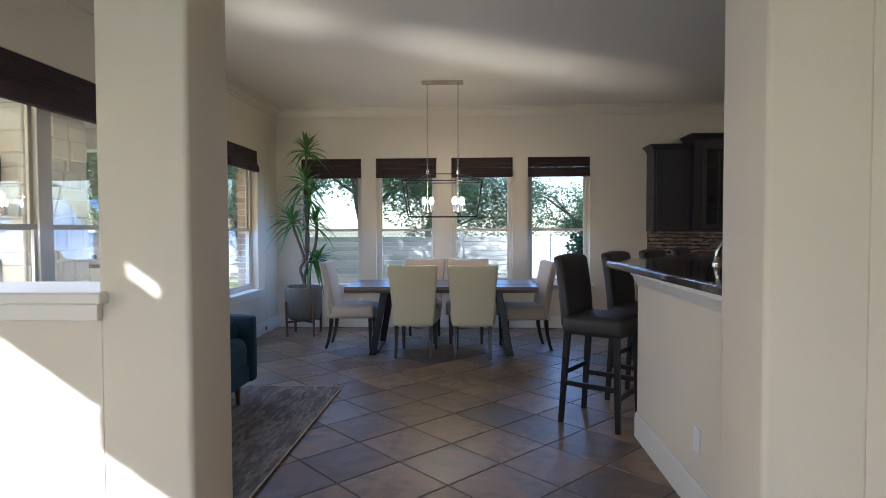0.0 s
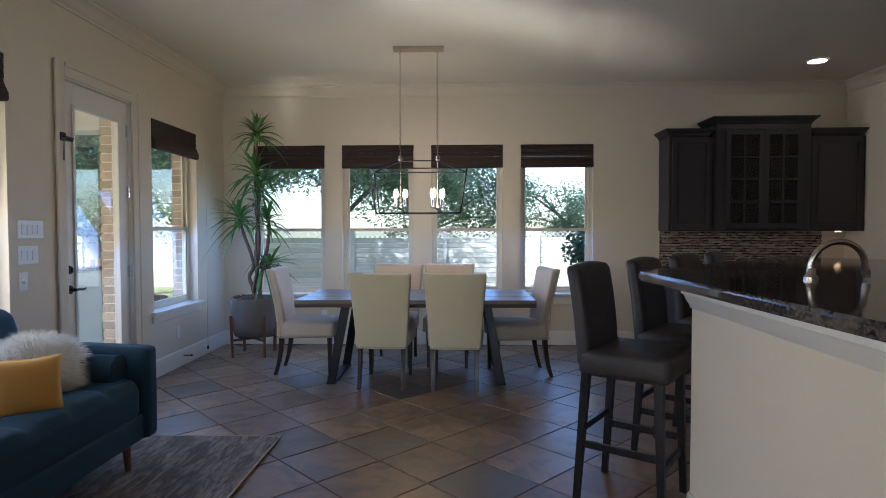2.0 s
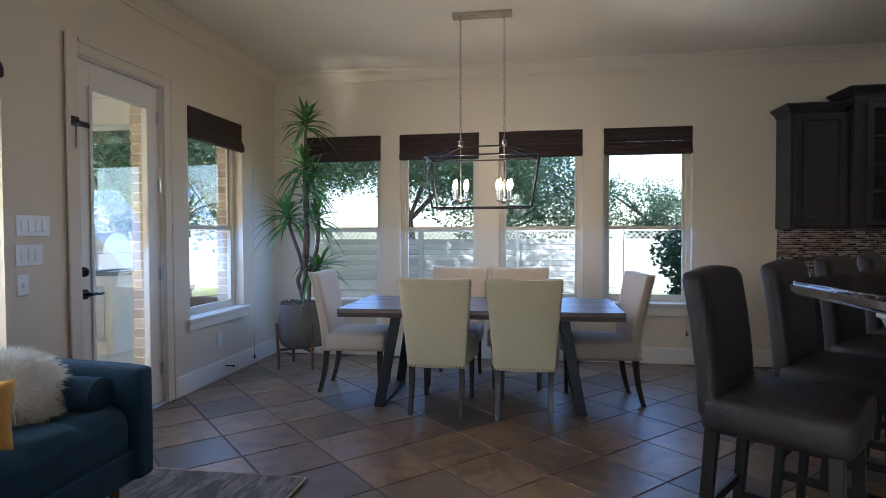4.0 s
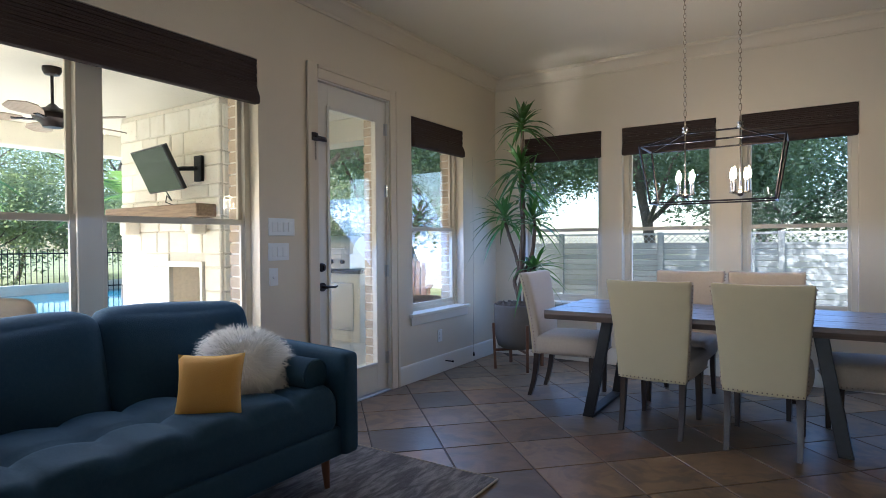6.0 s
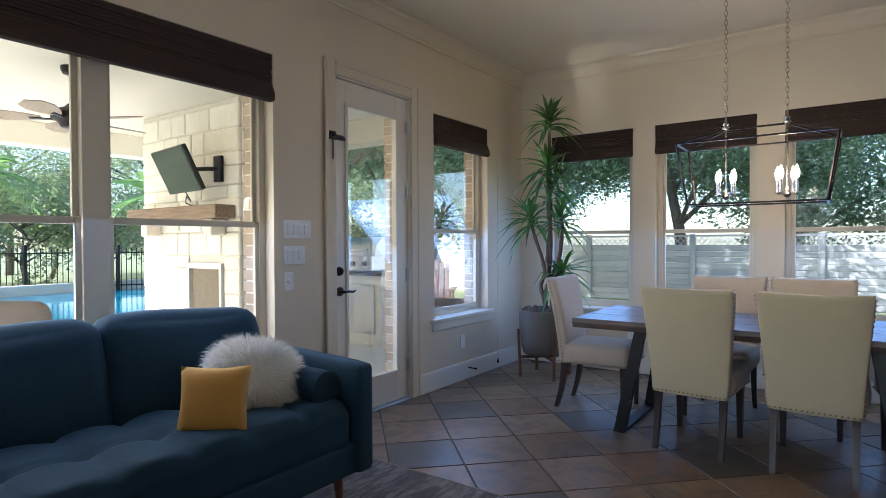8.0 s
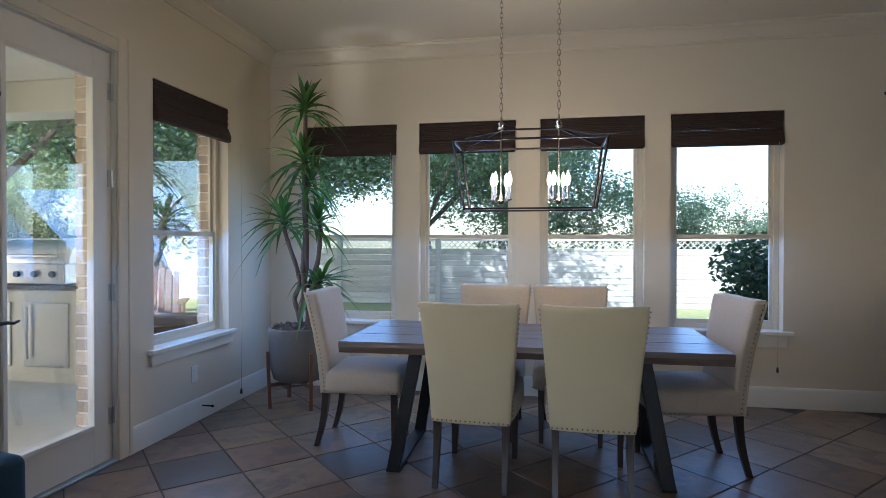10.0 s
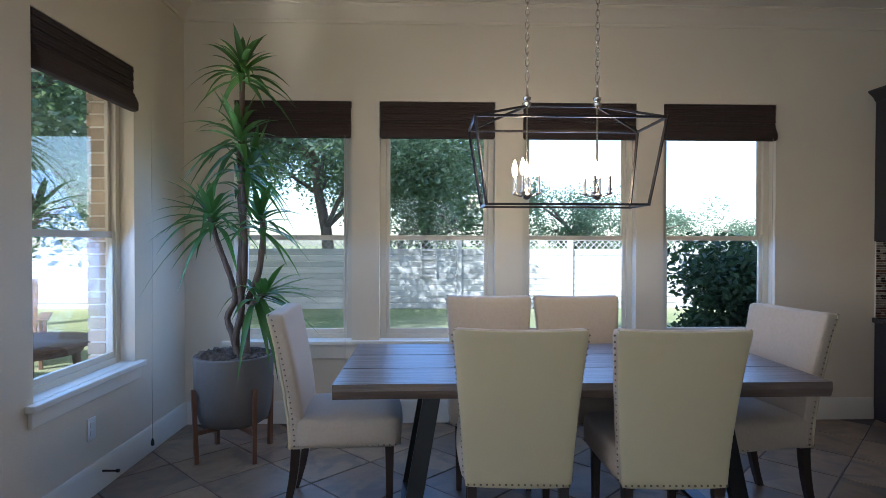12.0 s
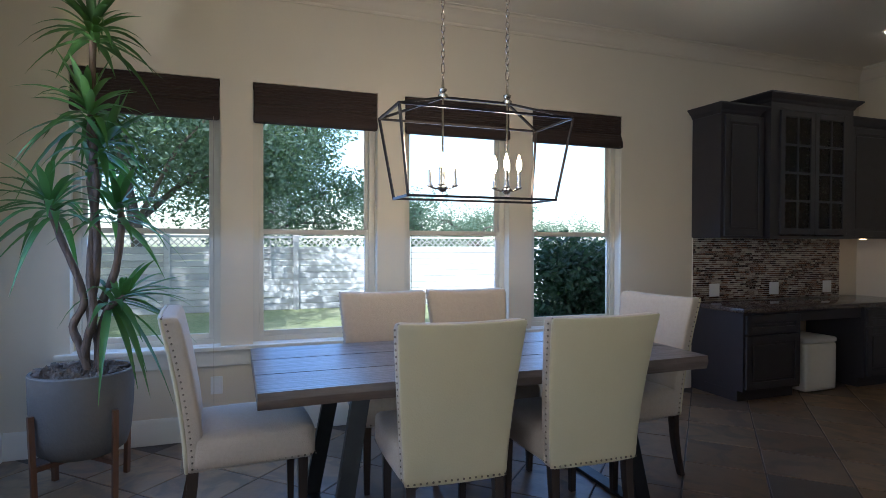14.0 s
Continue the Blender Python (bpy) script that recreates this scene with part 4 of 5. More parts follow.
single("desk_apron", block(3.051, 3.849, 7.79, 7.81, 0.64, 0.7345, bevel=0.002), CABINET, "charcoal painted apron drawer over the desk knee space", "desk apron")
single("desk_countertop", block(2.385, 4.568, 7.73, BACK, 0.7355, 0.776, bevel=0.008), GRANITE, "polished dark granite desk top on the base cabinets", "countertop", smooth=True)
ott = thing("ottoman", "small white upholstered cube stool under the desk", "stool", at=pose(3.37, 7.98, 0))
bm = bmesh.new()
puff(bm, (0, 0, 0.22), (0.38, 0.36, 0.42), 0.02, 0.004)
part("body", bm, WHITEBOX, ott, smooth="all")
bm = bmesh.new()
puff(bm, (0, 0, 0.455), (0.385, 0.365, 0.05), 0.018, 0.008)
part("cushion", bm, WHITEBOX, ott, smooth="all")

# strips of the mosaic splashback
splash = tagged(new("splashback", mesh_of("splashback", block(2.41, 4.30, NORTH - 0.010, NORTH - 0.0005, 0.777, 1.353), MORTAR)), "splashback of small brown and cream mosaic strips", "splashback", kind="structure")
bm = bmesh.new()
rnd = random.Random(5)
z = 0.779
while z < 1.350:
    x = 2.412 - rnd.random() * 0.05
    while x < 4.296:
        w = rnd.choice((0.028, 0.045, 0.06, 0.075))
        a, b = max(x, 2.412), min(x + w - 0.0025, 4.298)
        if b - a > 0.006:
            d = 0.0125 + 0.002 * rnd.random()
            f = [bm.verts.new(c) for c in ((a, NORTH - 0.0095, z), (b, NORTH - 0.0095, z), (b, NORTH - 0.0095, z + 0.0165), (a, NORTH - 0.0095, z + 0.0165))]
            g = [bm.verts.new((v.co.x, NORTH - d, v.co.z)) for v in f]
            bm.faces.new(g)
            for i in range(4):
                bm.faces.new((f[i], f[(i + 1) % 4], g[(i + 1) % 4], g[i]))
        x += w
    z += 0.019
tagged(part("mosaic_strips", bm, MOSAIC, splash), kind="stuff")


# ---- switches, outlets, small wall pieces ----
def wall_plate(at, width, kinds, label, group=""):
    """A plate in the plane y = 0 that faces -y."""
    p = thing("wall_plate", label, "switch" if "switch" in label else "outlet", group, at)
    h = 0.118
    part("plate", block(-width / 2, width / 2, -0.006, 0, -h / 2, h / 2, bevel=0.0025), PLATE, p)
    for i, kind in enumerate(kinds):
        x = (i - (len(kinds) - 1) / 2) * 0.046
        if kind == "r":
            part("rocker", block(x - 0.016, x + 0.016, -0.011, -0.006, -0.033, 0.033, bevel=0.003), PLATE, p)
        elif kind == "k":
            part("knob", tube(bmesh.new(), [(x, -0.006, 0), (x, -0.02, 0)], [0.014, 0.011], 16), PLATE, p, smooth=True)
        else:
            for z in (-0.022, 0.022):
                bm = block(x - 0.016, x + 0.016, -0.0085, -0.006, z - 0.014, z + 0.014, bevel=0.002)
                part("socket", bm, PLATE, p)
    return p


ON_WEST = lambda y, z: pose(WEST + 0.0005, y, z, 0, 0, 90)
wall_plate(ON_WEST(5.193, 1.374), 0.225, "rrrr", "white four-gang light switch plate on the plaster wall")
wall_plate(ON_WEST(5.165, 1.206), 0.178, "rrr", "white three-gang light switch plate on the plaster wall")
wall_plate(ON_WEST(5.118, 1.038), 0.075, "k", "white dimmer switch plate on the plaster wall")
wall_plate(ON_WEST(7.136, 0.355), 0.075, "o", "white wall outlet under the side window", "wall outlets")
wall_plate(pose(-1.585, NORTH - 0.0005, 0.354), 0.075, "o", "white wall outlet under the windows", "wall outlets")
wall_plate(pose(1.0665, 3.07, 0.365, 0, 0, -90.9), 0.075, "o", "white wall outlet in the bar wall", "wall outlets")
for x in (2.66, 3.40, 4.12):
    wall_plate(pose(x, NORTH - 0.0135, 0.875), 0.118, "oo", "white double outlet in the mosaic splashback", "desk outlets")
stop = thing("door_stop", "dark bronze spring door stop on the baseboard", "door stop", at=pose(WEST + 0.016, 7.215, 0.10))
part("rod", tube(bmesh.new(), [(0, 0, 0), (0.075, 0.0, 0.0)], 0.006, 8), BRONZE, stop)
part("tip", tube(bmesh.new(), [(0.075, 0, 0), (0.09, 0, 0)], 0.010, 10), BRONZE, stop)


def shade_cord(at, length, label):
    c = thing("shade_cord", label, "cord", "cords of the shades", at)
    part("cord", tube(bmesh.new(), [(0, 0, 0), (0.002, 0.004, -length * 0.4), (0, -0.003, -length * 0.8), (0, 0, -length)], 0.0018, 5), LINEN, c)
    part("toggle", lathe(bmesh.new(), [(0.003, -length - 0.05), (0.011, -length - 0.042), (0.009, -length - 0.015), (0.003, -length)], 10), DARKWOOD, c, smooth=True)


shade_cord(pose(WEST + 0.055, 7.70, 2.14), 2.03, "thin pull cord hanging from the woven shade")
shade_cord(pose(-1.60, NORTH - 0.06, 2.12), 1.92, "thin pull cord hanging from the woven shade")
shade_cord(pose(1.575, NORTH - 0.06, 2.12), 1.78, "thin pull cord hanging from the woven shade")


# ---- sofa ----
sofa = thing("sofa", "teal-blue velvet sofa with tufted seat and bolsters, back to the window", "sofa", at=pose(-2.225, 3.86, 0))
# x: front, y: along; the front is at x = 0.50
SL = 0.91
bm = bmesh.new()
vs = puff(bm, (0.02, 0, 0.42), (0.92, 2 * SL - 0.24, 0.20), 0.05, 0.0, 55)
for v in vs:
    if v.co.z > 0.46:
        u = (v.co.x + 0.44) / 0.92 * 3
        w = (v.co.y + SL - 0.12) / (2 * SL - 0.24) * 6
        du, dw = abs(u - round(u)), abs(w - round(w))
        seam = math.exp(-(min(du / 3 * 0.92, dw / 6 * 1.58) / 0.016) ** 2)
        button = math.exp(-((du * 0.31) ** 2 + (dw * 0.26) ** 2) / 0.0030)
        v.co.z += min(1.0, (v.co.z - 0.46) / 0.05) * (0.030 - 0.016 * seam - 0.034 * button)
part("seat_cushion", bm, VELVET, sofa, "tufted seat cushion", "all")
part("base_rail", block(-0.40, 0.475, -SL + 0.06, SL - 0.06, 0.185, 0.335, bevel=0.02, seg=3), VELVET, sofa, smooth=True)
for s in (-1, 1):
    bm = bmesh.new()
    puff(bm, (-0.25, s * (SL - 0.12) / 2, 0.70), (0.19, SL - 0.13, 0.50), 0.065, 0.03, 10)
    for v in bm.verts:
        v.co.x -= 0.26 * (v.co.z - 0.68)
        if v.co.z > 0.76:
            v.co.z += 0.015 * math.cos(v.co.y * 5.5) - 0.008
    part("back_cushion", bm, VELVET, sofa, smooth="all")
    bm = bmesh.new()
    vs = puff(bm, (0.03, s * (SL - 0.055), 0.4475), (0.95, 0.11, 0.525), 0.028, 0.004, 8)
    for v in vs:
        if v.co.z > 0.55:
            v.co.z += 0.03 * max(0.0, (0.40 - v.co.x)) / 0.8 - 0.004
    arm_rest = part("armrest", bm, VELVET, sofa, smooth="all")
    edge = [(0.492, s * SL - s * 0.008, z) for z in (0.215, 0.45, 0.67)] + [(0.478, s * SL - s * 0.008, 0.694), (0.40, s * SL - s * 0.008, 0.702), (0.0, s * SL - s * 0.008, 0.716), (-0.38, s * SL - s * 0.008, 0.728)]
    part("piping", tube(bmesh.new(), edge, 0.004, 6), VELVET, arm_rest, smooth=True)
    by = s * (SL - 0.205)
    bol = tube(bmesh.new(), [(-0.18, by, 0.605), (-0.17, by, 0.605), (0.10, by, 0.605), (0.385, by, 0.605), (0.40, by, 0.605), (0.402, by, 0.605)], [0.06, 0.078, 0.083, 0.081, 0.072, 0.058], 24)
    roll = part("bolster", bol, VELVET, sofa, "round velvet bolster", True)
    ring = [(0.394, by + 0.078 * math.cos(a), 0.605 + 0.078 * math.sin(a)) for a in (2 * math.pi * k / 28 for k in range(28))]
    part("piping", tube(bmesh.new(), ring, 0.004, 6, True), VELVET, roll, smooth=True)
part("back_frame", block(-0.50, -0.36, -SL + 0.0, SL - 0.0, 0.185, 0.76, bevel=0.03, seg=3), VELVET, sofa, smooth=True)
for x in (-0.40, 0.39):
    for y in (-SL + 0.14, SL - 0.14):
        part("leg", tube(bmesh.new(), [(x, y, 0.185), (x * 1.02, y * 1.01, 0.0165)], [0.026, 0.015], 14), WALNUT, sofa, "tapered walnut leg", True)


def cushion_mesh(bm, w, thick):
    """A square cushion with pinched corners; it stands in the plane y = 0."""
    n, front, back = 14, [], []
    for side, store in ((-1, front), (1, back)):
        for i in range(n + 1):
            for j in range(n + 1):
                u, v = 2 * i / n - 1, 2 * j / n - 1
                pinch = 1 - 0.08 * ((1 - u * u) * v ** 4 + (1 - v * v) * u ** 4)
                t = thick / 2 * ((1 - u ** 4) * (1 - v ** 4)) ** 0.6
                store.append(bm.verts.new((u * w / 2 * pinch, side * t, v * w / 2 * pinch)))
        for i in range(n):
            for j in range(n):
                q = [store[i * (n + 1) + j], store[(i + 1) * (n + 1) + j], store[(i + 1) * (n + 1) + j + 1], store[i * (n + 1) + j + 1]]
                bm.faces.new(q)
    bmesh.ops.remove_doubles(bm, verts=list(bm.verts), dist=1e-4)
    return bm


pillow = single("throw_pillow", cushion_mesh(bmesh.new(), 0.285, 0.12), MUSTARD, "square mustard velvet throw pillow leaning on the sofa", "pillow", at=pose(-1.945, 4.055, 0.645, -16, 0, 40), smooth="all")

fluffy = thing("fur_pillow", "shaggy white fur pillow lying against the sofa arm", "pillow", at=pose(-2.11, 4.36, 0.655, -20, 12, 60))
core = bmesh.new()
bmesh.ops.create_icosphere(core, subdivisions=4, radius=1.0)
for v in core.verts:
    v.co = Vector((math.copysign(abs(v.co.x) ** 0.8, v.co.x) * 0.185, v.co.y * 0.10, math.copysign(abs(v.co.z) ** 0.8, v.co.z) * 0.155))
faces = [(f.calc_center_median(), f.calc_center_median().normalized()) for f in core.faces]
part("cushion", core, FUR, fluffy, smooth="all")
hair = bmesh.new()
rnd = random.Random(3)
for k in range(8500):
    p, nrm = rnd.choice(faces)
    p = p + Vector((rnd.uniform(-0.016, 0.016), rnd.uniform(-0.01, 0.01), rnd.uniform(-0.016, 0.016)))
    out = (nrm + 0.9 * Vector((p.x, p.y, p.z)).normalized() + Vector((rnd.gauss(0, 0.45), rnd.gauss(0, 0.45), rnd.gauss(0, 0.45) - 0.25))).normalized()
    side = out.orthogonal().normalized() * 0.0016
    ln = rnd.uniform(0.035, 0.075)
    a, b = hair.verts.new(p - side), hair.verts.new(p + side)
    m1, m2 = hair.verts.new(p + out * ln * 0.6 + side * 0.8), hair.verts.new(p + out * ln * 0.6 - side * 0.8)
    tip = hair.verts.new(p + out * ln + Vector((0, 0, -0.012)))
    hair.faces.new((a, b, m1, m2))
    hair.faces.new((m2, m1, tip))
tagged(part("shaggy_fur", hair, FUR, fluffy), kind="stuff")

# ---- rug ----
rug = thing("area_rug", "grey distressed area rug with a pale bound edge, under the sofa", "rug", at=pose(0, 0, 0))
part("woven_face", block(-2.72, -1.147, 2.35, 5.185, 0.006, 0.016, bevel=0.003), RUG, rug)
bm = bmesh.new()
tube(bm, [(-2.725, 2.345, 0.013), (-1.14, 2.345, 0.013), (-1.14, 5.19, 0.013), (-2.725, 5.19, 0.013)], 0.006, 6, True)
part("binding", bm, LINEN, rug, "pale stitched edge")

# ---- planter with a yucca ----
PX, PY = -2.225, 7.725
planter = thing("planter", "round grey concrete planter in a walnut stand", "planter", at=pose(PX, PY, 0))
part("pot", lathe(bmesh.new(), [(0.10, 0.20), (0.17, 0.205), (0.205, 0.23), (0.225, 0.30), (0.238, 0.45), (0.243, 0.628), (0.238, 0.634), (0.225, 0.634), (0.222, 0.58), (0.05, 0.545)], 40), CONCRETE, planter, smooth=True)
for k in range(4):
    a = math.pi / 4 + k * math.pi / 2
    part("stand_leg", bar((0.245 * math.cos(a) + 0.004, 0.245 * math.sin(a), 0.012), (0.258 * math.cos(a), 0.258 * math.sin(a), 0.44), 0.0125), WALNUT, planter)
for a in (math.pi / 4, 3 * math.pi / 4):
    part("stand_rail", bar((-0.24 * math.cos(a), -0.24 * math.sin(a), 0.185), (0.24 * math.cos(a), 0.24 * math.sin(a), 0.185), 0.012), WALNUT, planter)
bm = bmesh.new()
rnd = random.Random(9)
for k in range(240):
    a, r = rnd.uniform(0, 6.283), 0.205 * math.sqrt(rnd.random())
    bmesh.ops.create_icosphere(bm, subdivisions=1, radius=rnd.uniform(0.012, 0.03), matrix=Matrix.Translation((PX + r * math.cos(a), PY + r * math.sin(a), 0.60 + rnd.uniform(0, 0.03))))
for v in bm.verts:
    v.co += Vector((rnd.gauss(0, 0.006), rnd.gauss(0, 0.006), rnd.gauss(0, 0.006)))
SX = PX + 0.045
plant = thing("yucca_plant", "tall potted yucca with twisted trunks and green rosettes", "plant", at=pose(0, 0, 0))
tagged(part("moss", bm, MOSS, plant, "dried brown moss"), kind="stuff")
STEMS = [[(0.02, 0.0, 0.58), (0.03, 0.02, 0.75), (-0.02, 0.03, 0.92), (0.02, 0.0, 1.12), (0.03, -0.01, 1.35), (-0.01, 0.01, 1.62), (0.02, 0.0, 1.85), (0.0, 0.02, 2.08), (0.01, 0.01, 2.45)],
         [(-0.03, 0.02, 0.58), (-0.03, -0.02, 0.75), (0.02, -0.04, 0.92), (-0.01, -0.01, 1.12), (0.0, 0.02, 1.35), (0.03, -0.01, 1.62), (-0.01, 0.01, 1.85), (0.0, 0.0, 1.98)],
         [(0.0, -0.03, 0.58), (-0.05, 0.0, 0.74), (-0.10, 0.02, 0.86), (-0.03, 0.0, 0.98), (-0.06, -0.01, 1.12), (-0.14, 0.0, 1.32), (-0.20, 0.0, 1.52)],
         [(0.04, -0.02, 0.6), (0.03, 0.01, 0.80), (0.07, -0.02, 0.95), (0.16, -0.03, 1.02)],
         [(0.03, 0.02, 0.95), (0.11, 0.02, 1.15), (0.14, 0.01, 1.40), (0.13, 0.0, 1.52)]]
for s in STEMS:
    pts = []
    for (p, q) in zip(s, s[1:]):
        for k in range(4):
            pts.append(Vector(p).lerp(Vector(q), k / 4) + Vector((SX, PY, 0)))
    pts.append(Vector(s[-1]) + Vector((SX, PY, 0)))
    sm = [pts[0]] + [(pts[i - 1] + 2 * pts[i] + pts[i + 1]) / 4 for i in range(1, len(pts) - 1)] + [pts[-1]]
    part("trunk", tube(bmesh.new(), sm, [0.022 - 0.006 * i / len(sm) + 0.0015 * math.sin(i * 2.3) for i in range(len(sm))], 10), BARK, plant, smooth=True)
ROSETTES = [((0.01, 0.01, 2.47), 0.36, (0.02, 0, 1), 40), ((-0.02, 0.0, 2.04), 0.38, (-0.2, 0, 1), 40), ((0.08, 0.0, 1.86), 0.33, (0.55, -0.1, 1), 28), ((-0.20, 0.0, 1.54), 0.40, (-0.3, -0.1, 1), 36),
            ((0.13, 0.0, 1.52), 0.34, (0.25, -0.1, 1), 30), ((0.17, -0.03, 1.03), 0.36, (0.8, -0.2, 0.7), 34), ((0.0, 0.0, 1.72), 0.22, (0.3, -0.6, 0.8), 14)]
rnd = random.Random(11)
for where, size, tilt, count in ROSETTES:
    bm = bmesh.new()
    axis = Vector(tilt).normalized()
    for k in range(count):
        rise = k / count
        az = k * 2.39996 + rnd.uniform(-0.3, 0.3)
        u = axis.orthogonal().normalized()
        v = axis.cross(u)
        outw = (u * math.cos(az) + v * math.sin(az))
        lift = 0.1 + 1.15 * rise ** 1.3 + rnd.uniform(-0.2, 0.2)
        way = (outw * math.cos(lift) + axis * math.sin(lift)).normalized()
        ln = size * rnd.uniform(0.75, 1.1)
        start = Vector(where) + Vector((SX, PY, 0)) - axis * 0.12 * (1 - rise) + way * 0.012
        rows, n = [], 7
        droop = rnd.uniform(0.4, 0.95) * (1.1 - 0.75 * rise)
        for j in range(n):
            t = j / (n - 1)
            p = start + way * ln * t + Vector((0, 0, -droop * ln * t * t * 1.15))
            tang = (way + Vector((0, 0, -droop * 1.8 * t))).normalized()
            sd = tang.cross(Vector((0, 0, 1)))
            sd = (sd if sd.length > 0.05 else tang.orthogonal()).normalized()
            w = 0.0135 * (0.55 + 1.0 * math.sin(math.pi * min(1, t * 0.9 + 0.12))) * (1 - t ** 3) + 0.0008
            keel = sd.cross(tang).normalized() * (-0.35 * w)
            rows.append((bm.verts.new(p + sd * w), bm.verts.new(p + keel), bm.verts.new(p - sd * w)))
        for r, s in zip(rows, rows[1:]):
            bm.faces.new((r[0], r[1], s[1], s[0]))
            bm.faces.new((r[1], r[2], s[2], s[1]))
    part("leaf_rosette", bm, YUCCA, plant, smooth="all")


# ---- outside: ground, patio, fences, trees ----
setting("ground", block(-150, 150, -150, 200, -0.6, -0.10), GRASS, "sunlit lawn with dry patches")
setting("patio", block(-9.2, WEST - 0.145, -0.3, 8.6, -0.3, -0.03, bevel=0.01), PATIO, "pale concrete patio slab")


def brick_wall(name, face, a0, a1, z0, z1, openings):
    """Brick skin outside the west wall; the bricks round the openings can be told apart."""
    skin = tagged(new(name, mesh_of(name, wall_with_openings(bmesh.new(), "x", face + 0.006, WEST - 0.1405, a0, a1, z0, z1, openings), MORTAR)), "tan brick outer wall of the house", "wall", kind="structure")
    brick = mesh_of("brick", block(-0.006, 0.10, -0.1, 0.1, -0.033, 0.033, bevel=0.004), BRICK)
    row, z = 0, z0 + 0.04
    while z < z1 - 0.03:
        for o in openings:
            for edge, sign in ((o[0], -1), (o[1], 1)):
                if o[2] - 0.1 < z < o[3] + 0.1:
                    b = new("brick", brick)
                    b.parent = skin
                    b.location = (face - 0.002, edge + sign * (0.098 if row % 2 else 0.093), z)
        z += 0.076
        row += 1
    return skin


brick_wall("wall_brick", WEST - 0.255, 1.2, NORTH + 0.2, -0.1, 3.1, [(o[0] + 0.03, o[1] - 0.03, o[2] if o[2] > 0 else -0.1, o[3] - 0.03) for o in (BIG_OPEN, DOOR_OPEN, SIDE_OPEN)])

# patio roof on stone-faced posts
roof = thing("patio_roof", "cream painted patio roof with a deep edge beam", "roof", at=pose(0, 0, 0))
# the roof's unseen south stretch is added to keep sun out of the big window
part("soffit", block(-7.95, WEST - 0.26, 0.1, 7.9, 2.73, 3.1), STUCCO, roof)
part("edge_beam", block(-7.95, -7.65, 0.1, 7.9, 2.45, 2.7295, bevel=0.01), STUCCO, roof)
part("edge_beam", block(-7.649, WEST - 0.26, 7.6, 7.9, 2.45, 2.7295, bevel=0.01), STUCCO, roof)
part("edge_beam", block(-7.649, WEST - 0.26, 0.1, 0.4, 2.45, 2.7295, bevel=0.01), STUCCO, roof)


def stone_block(name, label, category, x0, x1, y0, y1, z0, z1, hole=None, seed=1, faces=("s", "e", "w")):
    """A mass faced with courses of limestone; hole: (x0, x1, z0, z1) left open in its south face."""
    ob = thing(name, label, category, at=pose(0, 0, 0))
    bm = bmesh.new()
    if hole:
        box(bm, x0 + 0.009, hole[0], y0 + 0.009, y1 - 0.03, z0, z1)
        box(bm, hole[1], x1 - 0.009, y0 + 0.009, y1 - 0.03, z0, z1)
        box(bm, hole[0], hole[1], y0 + 0.009, y1 - 0.03, z0, hole[2])
        box(bm, hole[0], hole[1], y0 + 0.009, y1 - 0.03, hole[3], z1)
        box(bm, hole[0], hole[1], y1 - 0.2, y1 - 0.03, hole[2], hole[3])
    else:
        box(bm, x0 + 0.009, x1 - 0.009, y0 + 0.009, y1 - 0.03, z0, z1)
    part("core", bm, MORTAR, ob)
    r = random.Random(seed)
    z = z0
    while z < z1 - 0.05:
        h = min(r.choice((0.14, 0.19, 0.24)), z1 - z)
        for f in faces:
            a, end = (x0, x1) if f == "s" else (y0, y1)
            while a < end - 0.02:
                w = min(r.uniform(0.22, 0.5), end - a)
                if end - a - w < 0.12:
                    w = end - a
                p, q, lo, hi = a + 0.003, a + w - 0.003, z + 0.003, z + h - 0.003
                a += w
                d = r.uniform(0, 0.014)
                if f == "s":
                    if hole and q > hole[0] and p < hole[1] and hi > hole[2] and lo < hole[3]:
                        if p < hole[0] - 0.05:
                            q = hole[0]
                        elif q > hole[1] + 0.05:
                            p = hole[1]
                        else:
                            continue
                    part("stone", block(p, q, y0 - d, y0 + 0.04, lo, hi, bevel=0.012, seg=1), LIMESTONE, ob)
                else:
                    x = x1 if f == "e" else x0
                    s = 1 if f == "e" else -1
                    lo_x, hi_x = sorted((x + s * d, x - s * 0.04))
                    part("stone", block(lo_x, hi_x, p + 0.041, q - 0.001, lo, hi, bevel=0.012, seg=1), LIMESTONE, ob)
        z += h
    return ob


FX0, FX1, FY = -6.55, -4.71, 6.1
fire = stone_block("outdoor_fireplace", "limestone patio fireplace with a timber mantel", "fireplace", FX0, FX1, FY, 7.1, -0.029, 2.725, (-5.60, -4.98, 0.30, 1.08))
part("mantel", block(FX0 + 0.1, FX1 - 0.03, FY - 0.24, FY - 0.016, 1.53, 1.66, bevel=0.012), TIMBER, fire, "heavy timber mantel")
for x in (-6.2, -4.97):
    part("corbel", block(x - 0.07, x + 0.07, FY - 0.18, FY - 0.016, 1.36, 1.5295, bevel=0.02), LIMESTONE, fire)
bm = bmesh.new()
for a in ((-5.60, -5.56, 0.30, 1.08), (-5.02, -4.98, 0.30, 1.08), (-5.56, -5.02, 1.02, 1.08), (-5.56, -5.02, 0.30, 0.34)):
    box(bm, a[0], a[1], FY - 0.03, FY + 0.02, a[2], a[3], 0.004)
part("firebox_frame", bm, STEEL, fire, "metal firebox frame")
part("hearth", block(FX0, FX1, FY - 0.45, FY - 0.016, -0.029, 0.12, bevel=0.015), LIMESTONE, fire)
